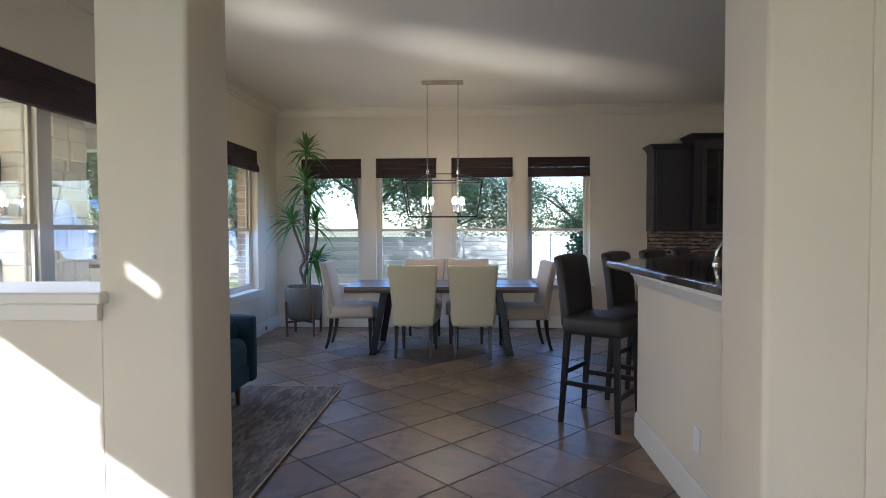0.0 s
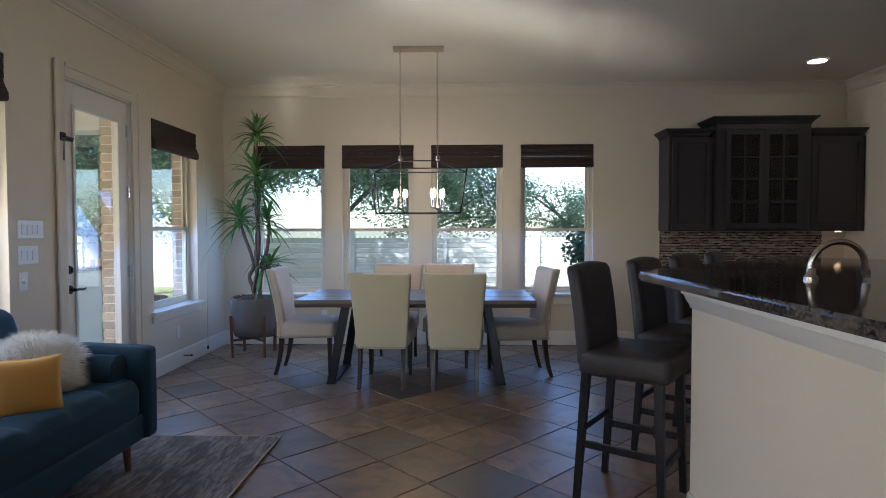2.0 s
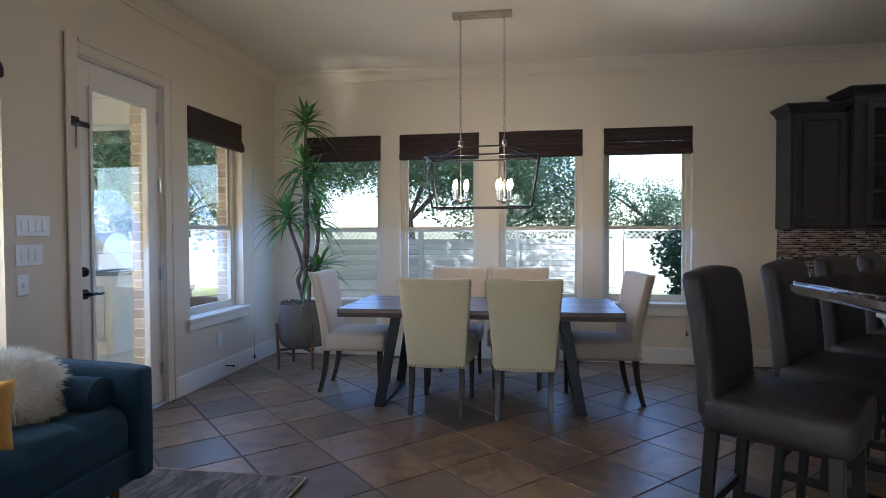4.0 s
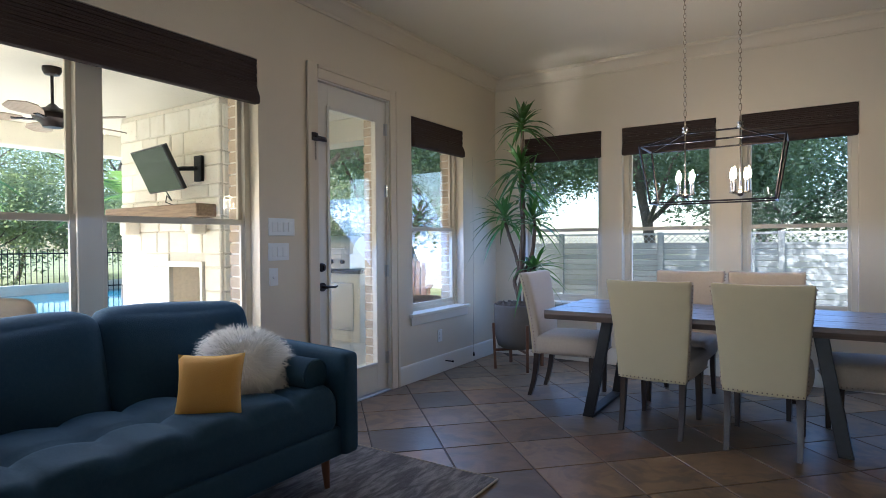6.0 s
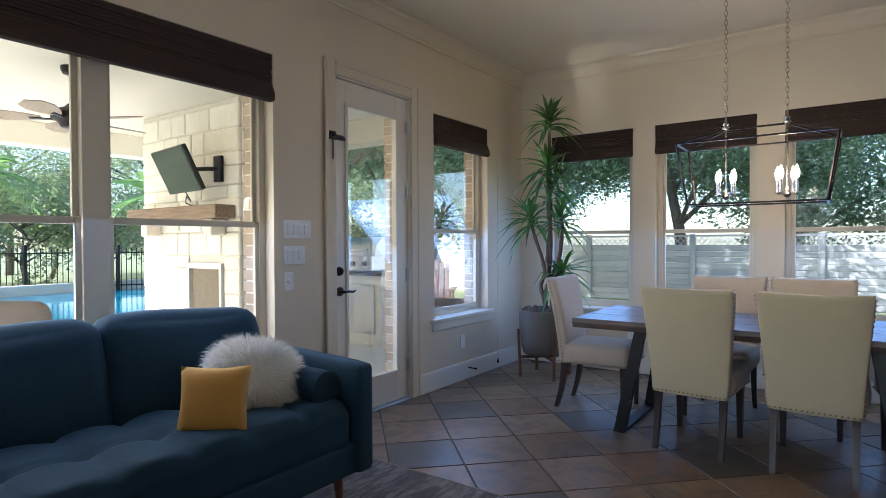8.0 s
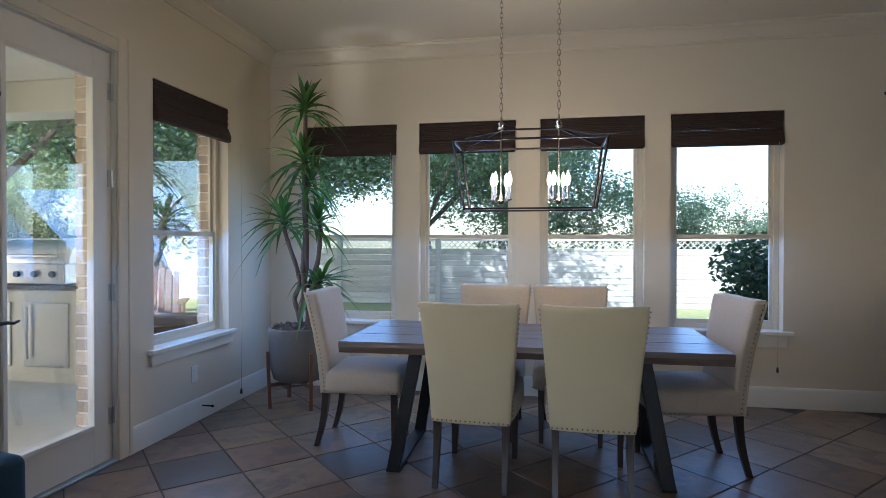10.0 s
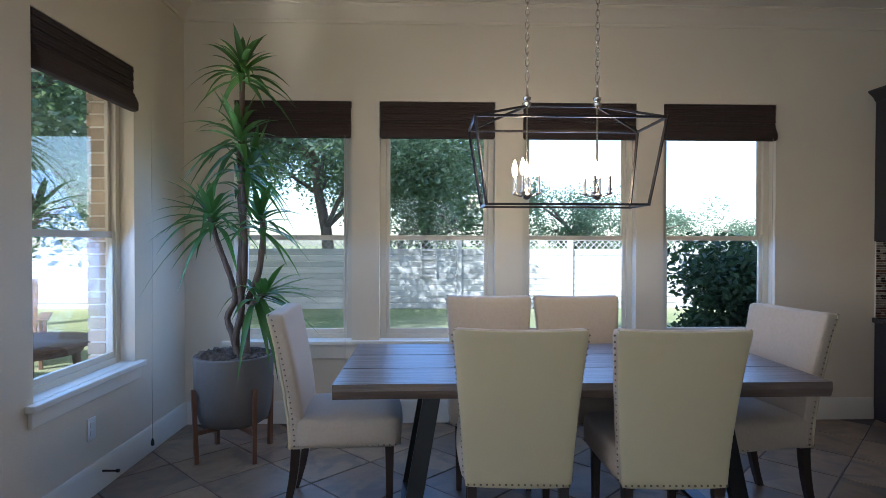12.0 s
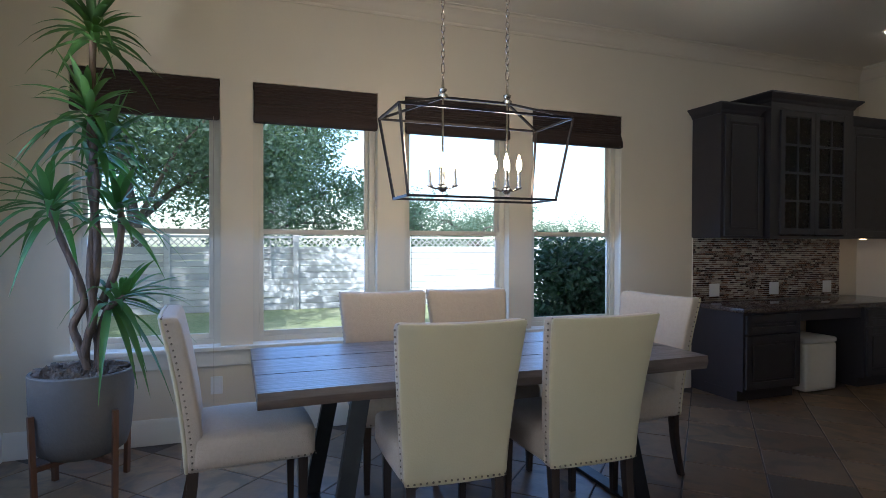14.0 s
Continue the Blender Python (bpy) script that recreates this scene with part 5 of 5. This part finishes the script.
for k in range(3):
    part("log", tube(bmesh.new(), [(-5.5 + 0.06 * k, FY + 0.3 + 0.1 * k, 0.36 + 0.06 * k), (-5.1 - 0.06 * k, FY + 0.25 + 0.12 * (2 - k), 0.36 + 0.06 * k)], 0.05, 10), TREEBARK, fire, smooth=True)

tv = thing("television", "black flat-screen television on a swivel wall arm", "television", at=pose(-5.20, 5.73, 1.99, 25, 0, -8))
part("case", block(-0.385, 0.385, 0.0, 0.045, -0.225, 0.225, bevel=0.008), BLACKPLASTIC, tv)
part("screen", block(-0.37, 0.37, -0.004, 0.0, -0.21, 0.21), SCREEN, tv, "dark glossy screen")
arm = thing("tv_arm", "black metal swivel arm fixed to the stone", "bracket", at=pose(0, 0, 0))
part("plate", block(-5.06, -4.94, FY - 0.05, FY - 0.012, 1.9, 2.16, bevel=0.004), IRON, arm)
part("link", tube(bmesh.new(), [(-5.0, FY - 0.05, 2.03), (-5.06, FY - 0.18, 2.02), (-5.22, 5.79, 2.0)], 0.022, 8), IRON, arm)
part("cable", tube(bmesh.new(), [(-5.2, 5.80, 1.85), (-5.15, 5.86, 1.70), (-5.3, 5.90, 1.76), (-5.4, 5.95, 1.70), (-5.3, 5.97, 1.665)], 0.006, 6), BLACKPLASTIC, arm, smooth=True)

fan = thing("ceiling_fan", "bronze patio ceiling fan with five leaf blades, at rest", "ceiling fan", at=pose(-5.02, 4.75, -0.13))
part("canopy", lathe(bmesh.new(), [(0.02, 2.79), (0.055, 2.80), (0.07, 2.83), (0.07, 2.86)], 20), BRONZE, fan, smooth=True)
part("downrod", tube(bmesh.new(), [(0, 0, 2.55), (0, 0, 2.80)], 0.012, 10), BRONZE, fan)
part("motor", lathe(bmesh.new(), [(0.03, 2.36), (0.07, 2.365), (0.09, 2.40), (0.14, 2.43), (0.15, 2.47), (0.12, 2.50), (0.05, 2.53), (0.02, 2.56)], 24), BRONZE, fan, smooth=True)
for k in range(5):
    a = 0.45 + k * 2 * math.pi / 5
    m = pose(0, 0, 2.43, 0, 0, math.degrees(a)) @ pose(0, 0, 0, 10, 0, 0)
    bm = bmesh.new()
    outline = [(0.2, -0.03), (0.3, -0.07), (0.45, -0.10), (0.58, -0.08), (0.66, 0.0), (0.58, 0.08), (0.45, 0.10), (0.3, 0.07), (0.2, 0.03)]
    prism(bm, outline, -0.004, 0.004)
    for v in bm.verts:
        v.co = m @ v.co
    blade = part("blade", bm, FANWOOD, fan, "woven-look tan leaf blade")
    bm = block(0.1, 0.28, -0.015, 0.015, -0.012, -0.0045)
    for v in bm.verts:
        v.co = m @ v.co
    part("blade_iron", bm, BRONZE, blade)

# outdoor kitchen beyond the door
kit = thing("outdoor_kitchen", "limestone grill counter with steel doors and dark top", "outdoor kitchen", at=pose(0, 0, 0))
KX0, KX1, KY0, KY1 = -7.0, -4.6, 8.05, 8.8
part("body", block(KX0, KX1, KY0, KY1, -0.09, 0.86, bevel=0.01), LIMESTONE, kit)
part("worktop", block(KX0 - 0.04, KX1 + 0.04, KY0 - 0.05, KY1 + 0.04, 0.861, 0.91, bevel=0.01), GRANITE, kit, "dark stone worktop")
for x in (-4.95, -5.6, -6.25):
    d = part("steel_door", block(x - 0.25, x + 0.25, KY0 - 0.02, KY0 - 0.001, 0.12, 0.74, bevel=0.008), STEEL, kit, "stainless steel door")
    part("handle", tube(bmesh.new(), [(x - 0.18, KY0 - 0.05, 0.2), (x - 0.18, KY0 - 0.06, 0.45), (x - 0.18, KY0 - 0.05, 0.7)], 0.014, 8), STEEL, d)
grill = thing("gas_grill", "stainless steel grill with a hood and knobs on the stone counter", "grill", at=pose(-5.2, 8.35, 0.911))
part("firebox", block(-0.42, 0.42, -0.28, 0.28, 0, 0.2, bevel=0.01), STEEL, grill)
bm = bmesh.new()
for v in tube(bm, [(-0.42, 0.02, 0.2), (0.42, 0.02, 0.2)], 0.24, 24).verts:
    v.co.z = max(v.co.z, 0.201)
part("hood", bm, STEEL, grill, smooth=True)
part("hood_handle", tube(bmesh.new(), [(-0.34, -0.27, 0.28), (0.34, -0.27, 0.28)], 0.014, 8), STEEL, grill)
for k in range(4):
    part("knob", tube(bmesh.new(), [(-0.3 + 0.2 * k, -0.28, 0.1), (-0.3 + 0.2 * k, -0.31, 0.1)], 0.03, 14), BLACKPLASTIC, grill)

# low wooden table and slatted chair on the far side of the patio
low_table = thing("patio_table", "low round brown wooden table on the patio", "table", at=pose(-4.75, 9.5, -0.10))
part("tabletop", lathe(bmesh.new(), [(0.56, 0.46), (0.585, 0.47), (0.59, 0.49), (0.58, 0.505), (0.55, 0.51)], 36), PATIOWOOD, low_table, smooth=True)
part("apron", lathe(bmesh.new(), [(0.46, 0.39), (0.47, 0.40), (0.47, 0.4595), (0.46, 0.4598)], 36), PATIOWOOD, low_table, smooth=True)
for k in range(4):
    a = 0.5 + k * math.pi / 2
    part("leg", tube(bmesh.new(), [(0.40 * math.cos(a), 0.40 * math.sin(a), 0.39), (0.44 * math.cos(a), 0.44 * math.sin(a), 0.0)], [0.04, 0.028], 10), PATIOWOOD, low_table, smooth=True)
slat_chair = thing("patio_chair", "brown wooden slatted patio chair standing on the lawn", "chair", at=pose(-5.75, 10.7, -0.10, 0, 0, -150))
for k in range(5):
    x = -0.2 + 0.1 * k
    bm = block(x - 0.04, x + 0.04, -0.012, 0.012, 0.30, 0.98 + 0.03 * (2 - abs(k - 2)), bevel=0.008)
    for v in bm.verts:
        v.co.y -= 0.30 + 0.30 * (v.co.z - 0.3)
    part("back_slat", bm, PATIOWOOD, slat_chair)
    part("seat_slat", block(-0.27, 0.27, -0.26 + 0.11 * k, -0.17 + 0.11 * k, 0.33, 0.352, bevel=0.006), PATIOWOOD, slat_chair)
for sx in (-1, 1):
    part("armrest", block(sx * 0.33 - 0.06, sx * 0.33 + 0.06, -0.40, 0.36, 0.55, 0.574, bevel=0.008), PATIOWOOD, slat_chair)
    part("leg", block(sx * 0.31 - 0.02, sx * 0.31 + 0.02, 0.24, 0.32, 0.0, 0.5495, bevel=0.006), PATIOWOOD, slat_chair)
    part("leg", block(sx * 0.31 - 0.02, sx * 0.31 + 0.02, -0.42, -0.34, 0.0, 0.5495, bevel=0.006), PATIOWOOD, slat_chair)
    part("seat_rail", block(sx * 0.28 - 0.012, sx * 0.28 + 0.012, -0.42, 0.30, 0.27, 0.3295, bevel=0.004), PATIOWOOD, slat_chair)

# wicker seat on the patio
seat = thing("wicker_armchair", "dark wicker patio armchair with taupe cushions", "armchair", at=pose(-4.85, 4.05, -0.03, 0, 0, 82))
bm = bmesh.new()
box(bm, -0.5, 0.5, -0.45, -0.33, 0.05, 0.72, 0.04)
box(bm, -0.5, -0.38, -0.329, 0.45, 0.05, 0.55, 0.04)
box(bm, 0.38, 0.5, -0.329, 0.45, 0.05, 0.55, 0.04)
box(bm, -0.379, 0.379, -0.329, 0.43, 0.05, 0.30, 0.02)
part("wicker_frame", bm, WICKER, seat, smooth=True)
bm = bmesh.new()
puff(bm, (0, 0.06, 0.37), (0.74, 0.74, 0.15), 0.05, 0.02)
part("seat_cushion", bm, TAUPE, seat, smooth="all")
bm = bmesh.new()
puff(bm, (0, -0.24, 0.66), (0.78, 0.18, 0.48), 0.06, 0.03)
part("back_cushion", bm, TAUPE, seat, smooth="all")

# pool with its raised stone edge
setting("pool_water", block(-17.5, -9.4, 6.5, 14.0, -0.3, -0.085), WATER, "blue swimming pool water")
bm = bmesh.new()
for x0, x1, y0, y1 in ((-17.8, -17.5, 6.2, 14.3), (-9.4, -9.1, 6.2, 14.3), (-17.5, -9.4, 6.2, 6.5), (-17.5, -9.4, 14.0, 14.3)):
    box(bm, x0, x1, y0, y1, -0.3, -0.04 if x0 > -17.6 and y0 < 13 else 0.18, 0.01)
setting("pool_coping", bm, LIMESTONE, "pale stone pool edge")

# iron garden fence
fence = thing("iron_fence", "black wrought iron garden fence with thin pickets", "fence", at=pose(0, 0, 0))
A, B = Vector((-21.0, 5.0, 0)), Vector((-12.5, 18.5, 0))
run = (B - A)
for z in (0.06, 1.02):
    part("rail", bar(A + Vector((0, 0, z)), B + Vector((0, 0, z)), 0.018), IRON, fence)
picket = mesh_of("picket", block(-0.009, 0.009, -0.009, 0.009, -0.1, 1.15), IRON)
count = 120
for k in range(count + 1):
    p = new("picket", picket)
    p.parent = fence
    p.location = A + run * k / count
post = mesh_of("post", block(-0.04, 0.04, -0.04, 0.04, -0.1, 1.25, bevel=0.01), IRON)
for k in range(8):
    p = new("post", post)
    p.parent = fence
    p.location = A + run * k / 7
pier = thing("brick_pier", "square red brick garden pier with a stone cap", "pier", at=pose(-15.2, 15.6, -0.1))
part("shaft", block(-0.35, 0.35, -0.35, 0.35, 0, 1.6), REDBRICK, pier)
part("cap", block(-0.4, 0.4, -0.4, 0.4, 1.6005, 1.7, bevel=0.02), LIMESTONE, pier)

# board fence with a lattice top behind the house
FY2 = 16.3
board_fence = thing("board_fence", "weathered grey board fence with a lattice strip on top", "fence", at=pose(0, 0, 0))
board = mesh_of("board", block(-1.17, 1.17, -0.016, 0.016, -0.062, 0.062, bevel=0.012, seg=1), FENCE)
fpost = mesh_of("post", block(-0.06, 0.06, -0.06, 0.06, -0.2, 1.47, bevel=0.008), FENCE)
rail = mesh_of("rail", block(-1.17, 1.17, -0.025, 0.025, -0.022, 0.022), FENCE)
lat = bmesh.new()
for k in range(-2, 19):
    for s in (-1, 1):
        x0 = -1.17 + 0.13 * k
        a, b = (x0, x0 + 0.19 * 1.0) if s > 0 else (x0 + 0.19, x0)
        a2, b2 = max(-1.17, min(1.17, a)), max(-1.17, min(1.17, b))
        if abs(a2 - b2) > 0.1:
            slat = block(-0.005, 0.005, -0.004, 0.004, 0, 1)
            made = {}
            for v in slat.verts:
                t = v.co.z
                made[v] = lat.verts.new((v.co.x * 2 + a2 + (b2 - a2) * t, v.co.y + s * 0.005, 1.225 + 0.185 * t))
            for f in slat.faces:
                lat.faces.new([made[v] for v in f.verts])
            slat.free()
lattice = mesh_of("lattice", lat, FENCE)
for k in range(-9, 9):
    x = -0.29 + 2.40 * k
    for me, dx, y, z in [(fpost, 0, 0, 0), (rail, 1.2, 0, 1.43), (rail, 1.2, 0, 1.205), (lattice, 1.2, 0, 0)] + [(board, 1.2, 0.004 * (j % 2), 0.0 + 0.128 * j) for j in range(10)]:
        p = new(me.name.split(".")[0], me)
        p.parent = board_fence
        p.location = (x + dx, FY2 + y, z - 0.04)

trellis = thing("trellis", "small pale ladder trellis hung on the fence", "trellis", at=pose(-0.95, FY2 - 0.06, 0))
for dx in (-0.16, 0.16):
    part("upright", block(dx - 0.016, dx + 0.016, -0.015, 0.015, 0.55, 1.30, bevel=0.004), FENCE, trellis)
for z in (0.62, 0.80, 0.98, 1.16):
    part("rung", block(-0.16, 0.16, -0.026, -0.0155, z - 0.012, z + 0.012), FENCE, trellis)


# ---- trees and shrubs ----
def leaf_cloud(verts, faces, centre, radius, count, size, r, flat=0.75):
    for _ in range(count):
        d = Vector((r.gauss(0, 1), r.gauss(0, 1), r.gauss(0, 1) * flat)).normalized() * radius * (0.35 + 0.65 * r.random() ** 0.5)
        p = Vector(centre) + d
        u = Vector((r.gauss(0, 1), r.gauss(0, 1), r.gauss(0, 0.6))).normalized()
        w = u.orthogonal().normalized()
        w = (w * math.cos(r.random() * 6.28) + u.cross(w) * math.sin(r.random() * 6.28)).normalized()
        s = size * r.uniform(0.6, 1.3)
        i = len(verts)
        verts += [p - u * s, p + w * s * 0.45, p + u * s, p - w * s * 0.45]
        faces.append((i, i + 1, i + 2, i + 3))


def tree(x, y, height, spread, seed, label="leafy oak tree with dappled green crown", leaves=7000, size=0.062, low=0.3, trunk_r=0.16, thin=1.0, leaf=OAKLEAF):
    r = random.Random(seed)
    t = thing("tree", label, "tree", "trees round the garden", pose(x, y, -0.1))
    trunk = [Vector((0, 0, 0))]
    for k in range(1, 7):
        trunk.append(Vector((r.gauss(0, 0.12) * k * 0.5, r.gauss(0, 0.12) * k * 0.5, height * 0.62 * k / 6)))
    part("trunk", tube(bmesh.new(), trunk, [trunk_r * (1.15 - 0.13 * k) for k in range(7)], 10), TREEBARK, t, smooth=True)
    tips = []
    for k in range(13):
        s = trunk[2 + k % 5]
        a = k * 2.4 + r.uniform(-0.4, 0.4)
        reach = spread * r.uniform(0.55, 1.0)
        e = Vector((s.x + reach * math.cos(a), s.y + reach * math.sin(a), min(height * 0.93, max(height * low, s.z + height * r.uniform(0.02, 0.33)))))
        m = s.lerp(e, 0.5) + Vector((r.gauss(0, 0.2), r.gauss(0, 0.2), 0.25))
        part("limb", tube(bmesh.new(), [s, m, e], [trunk_r * 0.42, trunk_r * 0.25, trunk_r * 0.08], 6), TREEBARK, t)
        tips += [e, s.lerp(e, 0.62) + Vector((0, 0, 0.3)), e + Vector((r.gauss(0, 0.6), r.gauss(0, 0.6), r.gauss(0, 0.5)))]
    tips += [trunk[-1] + Vector((r.gauss(0, spread * 0.3), r.gauss(0, spread * 0.3), height * r.uniform(0.05, 0.3))) for _ in range(8)]
    verts, faces = [], []
    for p in tips:
        leaf_cloud(verts, faces, p, spread * r.uniform(0.22, 0.40), int(2.9 * leaves * thin / len(tips)), size, r)
    me = bpy.data.meshes.new("crown")
    me.from_pydata(verts, [], faces)
    me.materials.append(leaf)
    crown = tagged(new("crown", me), kind="stuff")
    crown.parent = t
    return t


# trees placed to dapple the fence; the tall one is added out of view
tree(-6.6, 11.9, 6.6, 2.9, 21, "leafy oak tree that shades the fence", leaves=8000, size=0.055)
tree(-8.4, 9.6, 8.2, 2.9, 22, "tall oak tree added out of view beside the patio to shade the fence", leaves=5000, size=0.06, low=0.45)
tree(-8.6, 13.2, 7.2, 3.0, 23, "leafy oak tree that shades the fence", leaves=9000, size=0.06, low=0.3)
tree(-3.6, 19.0, 8.6, 3.6, 1, leaves=17000, size=0.066, low=0.2)
tree(-8.2, 19.4, 8.5, 3.6, 2, leaves=14000, size=0.066, low=0.2)
tree(-0.9, 21.5, 7.0, 3.3, 3, leaves=13000, size=0.07, low=0.2)
tree(4.6, 26.0, 3.5, 1.9, 4, leaves=3500)
tree(8.8, 28.0, 3.0, 2.0, 14, leaves=3500)
tree(15.0, 31.0, 2.4, 2.0, 15, leaves=3000)
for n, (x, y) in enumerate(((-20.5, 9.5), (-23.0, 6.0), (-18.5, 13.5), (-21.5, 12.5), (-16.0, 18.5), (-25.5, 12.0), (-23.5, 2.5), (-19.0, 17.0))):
    tree(x, y, 3.6 + 0.5 * (n % 3), 2.2, 50 + n, "bushy young tree behind the iron fence", leaves=4200, low=0.06, trunk_r=0.08, leaf=HAZEDLEAF)
tree(-30.0, 12.0, 8.5, 4.0, 16, leaves=6000, leaf=HAZEDLEAF)
tree(-22.0, 21.0, 8.0, 3.8, 17, leaves=6000, leaf=HAZEDLEAF)
tree(-29.0, 18.5, 9.0, 4.2, 18, leaves=6000, leaf=HAZEDLEAF)
tree(-16.0, 25.0, 8.0, 3.8, 19, leaves=5000, leaf=HAZEDLEAF)
tree(-13.5, 20.5, 7.5, 3.4, 5, leaves=7000, leaf=HAZEDLEAF)
tree(-1.9, 26.0, 7.5, 3.6, 6, leaves=6000)
tree(-19.5, 19.0, 8.0, 3.6, 7, leaves=7000, leaf=HAZEDLEAF)
tree(-24.0, 15.5, 8.5, 3.8, 8, leaves=7000, leaf=HAZEDLEAF)
tree(-25.0, 9.0, 8.0, 3.6, 9, leaves=7000, leaf=HAZEDLEAF)
tree(-27.0, 3.0, 8.0, 3.8, 10, leaves=6000, leaf=HAZEDLEAF)


def shrub(x, y, w, h, seed, label, leaves=5000, size=0.055):
    r = random.Random(seed)
    t = thing("shrub", label, "shrub", "", pose(x, y, -0.1))
    verts, faces = [], []
    for k in range(5):
        a = r.uniform(0, 6.28)
        part("stem", tube(bmesh.new(), [(0.05 * k - 0.1, 0, 0), (w * 0.25 * math.cos(a), w * 0.2 * math.sin(a), h * 0.8)], [0.025, 0.01], 6), TREEBARK, t)
    for k in range(22):
        c = Vector((r.uniform(-0.5, 0.5) * w * 0.75, r.uniform(-0.4, 0.4) * w * 0.6, h * (0.18 + 0.68 * r.random())))
        leaf_cloud(verts, faces, c, w * r.uniform(0.18, 0.26), leaves // 22, size, r, 0.9)
    me = bpy.data.meshes.new("foliage")
    me.from_pydata(verts, [], faces)
    me.materials.append(SHRUBLEAF)
    f = tagged(new("foliage", me), kind="stuff")
    f.parent = t


shrub(2.55, 10.2, 1.75, 1.5, 31, "dense dark green shrub outside the window", leaves=11000, size=0.05)


def palm(x, y, height, seed):
    r = random.Random(seed)
    t = thing("palm_tree", "feathery green palm tree beside the pool", "palm", "palms by the pool", pose(x, y, -0.1))
    part("trunk", tube(bmesh.new(), [(0, 0, 0), (0.05, 0, height * 0.5), (0.0, 0.05, height)], [0.14, 0.11, 0.09], 10), TREEBARK, t, smooth=True)
    for k in range(15):
        a, up = k * 2.4, r.uniform(-0.1, 1.2)
        way = Vector((math.cos(a) * math.cos(up), math.sin(a) * math.cos(up), math.sin(up)))
        side = Vector((-math.sin(a), math.cos(a), 0))
        verts, faces = [], []
        ln = r.uniform(1.3, 1.9)
        for j in range(26):
            s = (j + 1) / 26
            p = Vector((0, 0.05, height)) + way * ln * s + Vector((0, 0, -0.9 * s * s))
            for sg in (-1, 1):
                tip = p + side * sg * 0.45 * math.sin(math.pi * min(1, s * 0.85 + 0.12)) + way * 0.18 + Vector((0, 0, -0.16))
                i = len(verts)
                verts += [p - way * 0.02, p + way * 0.02, tip]
                faces.append((i, i + 1, i + 2))
        me = bpy.data.meshes.new("frond")
        me.from_pydata(verts, [], faces)
        me.materials.append(PALMLEAF)
        new("frond", me).parent = t


palm(-14.2, 10.2, 2.6, 41)
palm(-17.0, 7.45, 3.1, 42)


# ---- floor: slate tiles laid on the diagonal ----
floor = tagged(new("floor", mesh_of("floor", block(WEST - 0.13, EAST + 0.13, SOUTH - 0.13, NORTH + 0.13, -0.15, -0.005), GROUT)), "floor of large brown and grey slate tiles laid diagonally", "floor", kind="structure")
PITCH, U0, V0, HALF = 0.4265, 2.69, 5.02, 0.2115


def tile_bmesh(seed):
    """A slate tile with slightly uneven, worn edges."""
    r = random.Random(seed)
    bm = bmesh.new()
    ring, top = [], []
    for i in range(4):
        a, b = ((-1, -1), (1, -1), (1, 1), (-1, 1))[i], ((1, -1), (1, 1), (-1, 1), (-1, -1))[i]
        for k in range(3):
            t = k / 3
            x, y = (a[0] + (b[0] - a[0]) * t) * HALF, (a[1] + (b[1] - a[1]) * t) * HALF
            x, y = x * (1 - 0.012 * r.random()), y * (1 - 0.012 * r.random())
            x, y = (x - y) / math.sqrt(2), (x + y) / math.sqrt(2)
            ring.append(bm.verts.new((x, y, -0.006)))
            top.append(bm.verts.new((x * 0.985, y * 0.985, 0.0 - 0.0012 * r.random())))
    bm.faces.new(top)
    for i in range(len(ring)):
        j = (i + 1) % len(ring)
        bm.faces.new((ring[i], ring[j], top[j], top[i]))
    return bm


tile_meshes = [mesh_of("tile", tile_bmesh(k), SLATE) for k in range(6)]
rnd = random.Random(21)
far_verts, far_faces = [], []
near_count = 0
for i in range(-16, 32):
    for j in range(-16, 32):
        u, v = U0 + PITCH * (i + 0.5), V0 + PITCH * (j + 0.5)
        x, y = (u - v) / math.sqrt(2), (u + v) / math.sqrt(2)
        if not (WEST - 0.1 < x < EAST + 0.1 and SOUTH - 0.1 < y < NORTH + 0.1):
            continue
        me = tile_meshes[rnd.randrange(6)]
        if y > 2.0 and near_count < 300:
            near_count += 1
            t = new("tile", me)
            t.parent = floor
            t.location = (x, y, rnd.uniform(-0.0012, 0.0))
            t.rotation_euler = (0, 0, rnd.randrange(4) * math.pi / 2)
        else:
            base = len(far_verts)
            far_verts += [(c.co.x + x, c.co.y + y, c.co.z) for c in me.vertices]
            far_faces += [tuple(k + base for k in p.vertices) for p in me.polygons]
me = bpy.data.meshes.new("entry_tiles")
me.from_pydata(far_verts, [], far_faces)
me.materials.append(SLATE)
rest = tagged(new("entry_tiles", me), kind="stuff")
rest.parent = floor
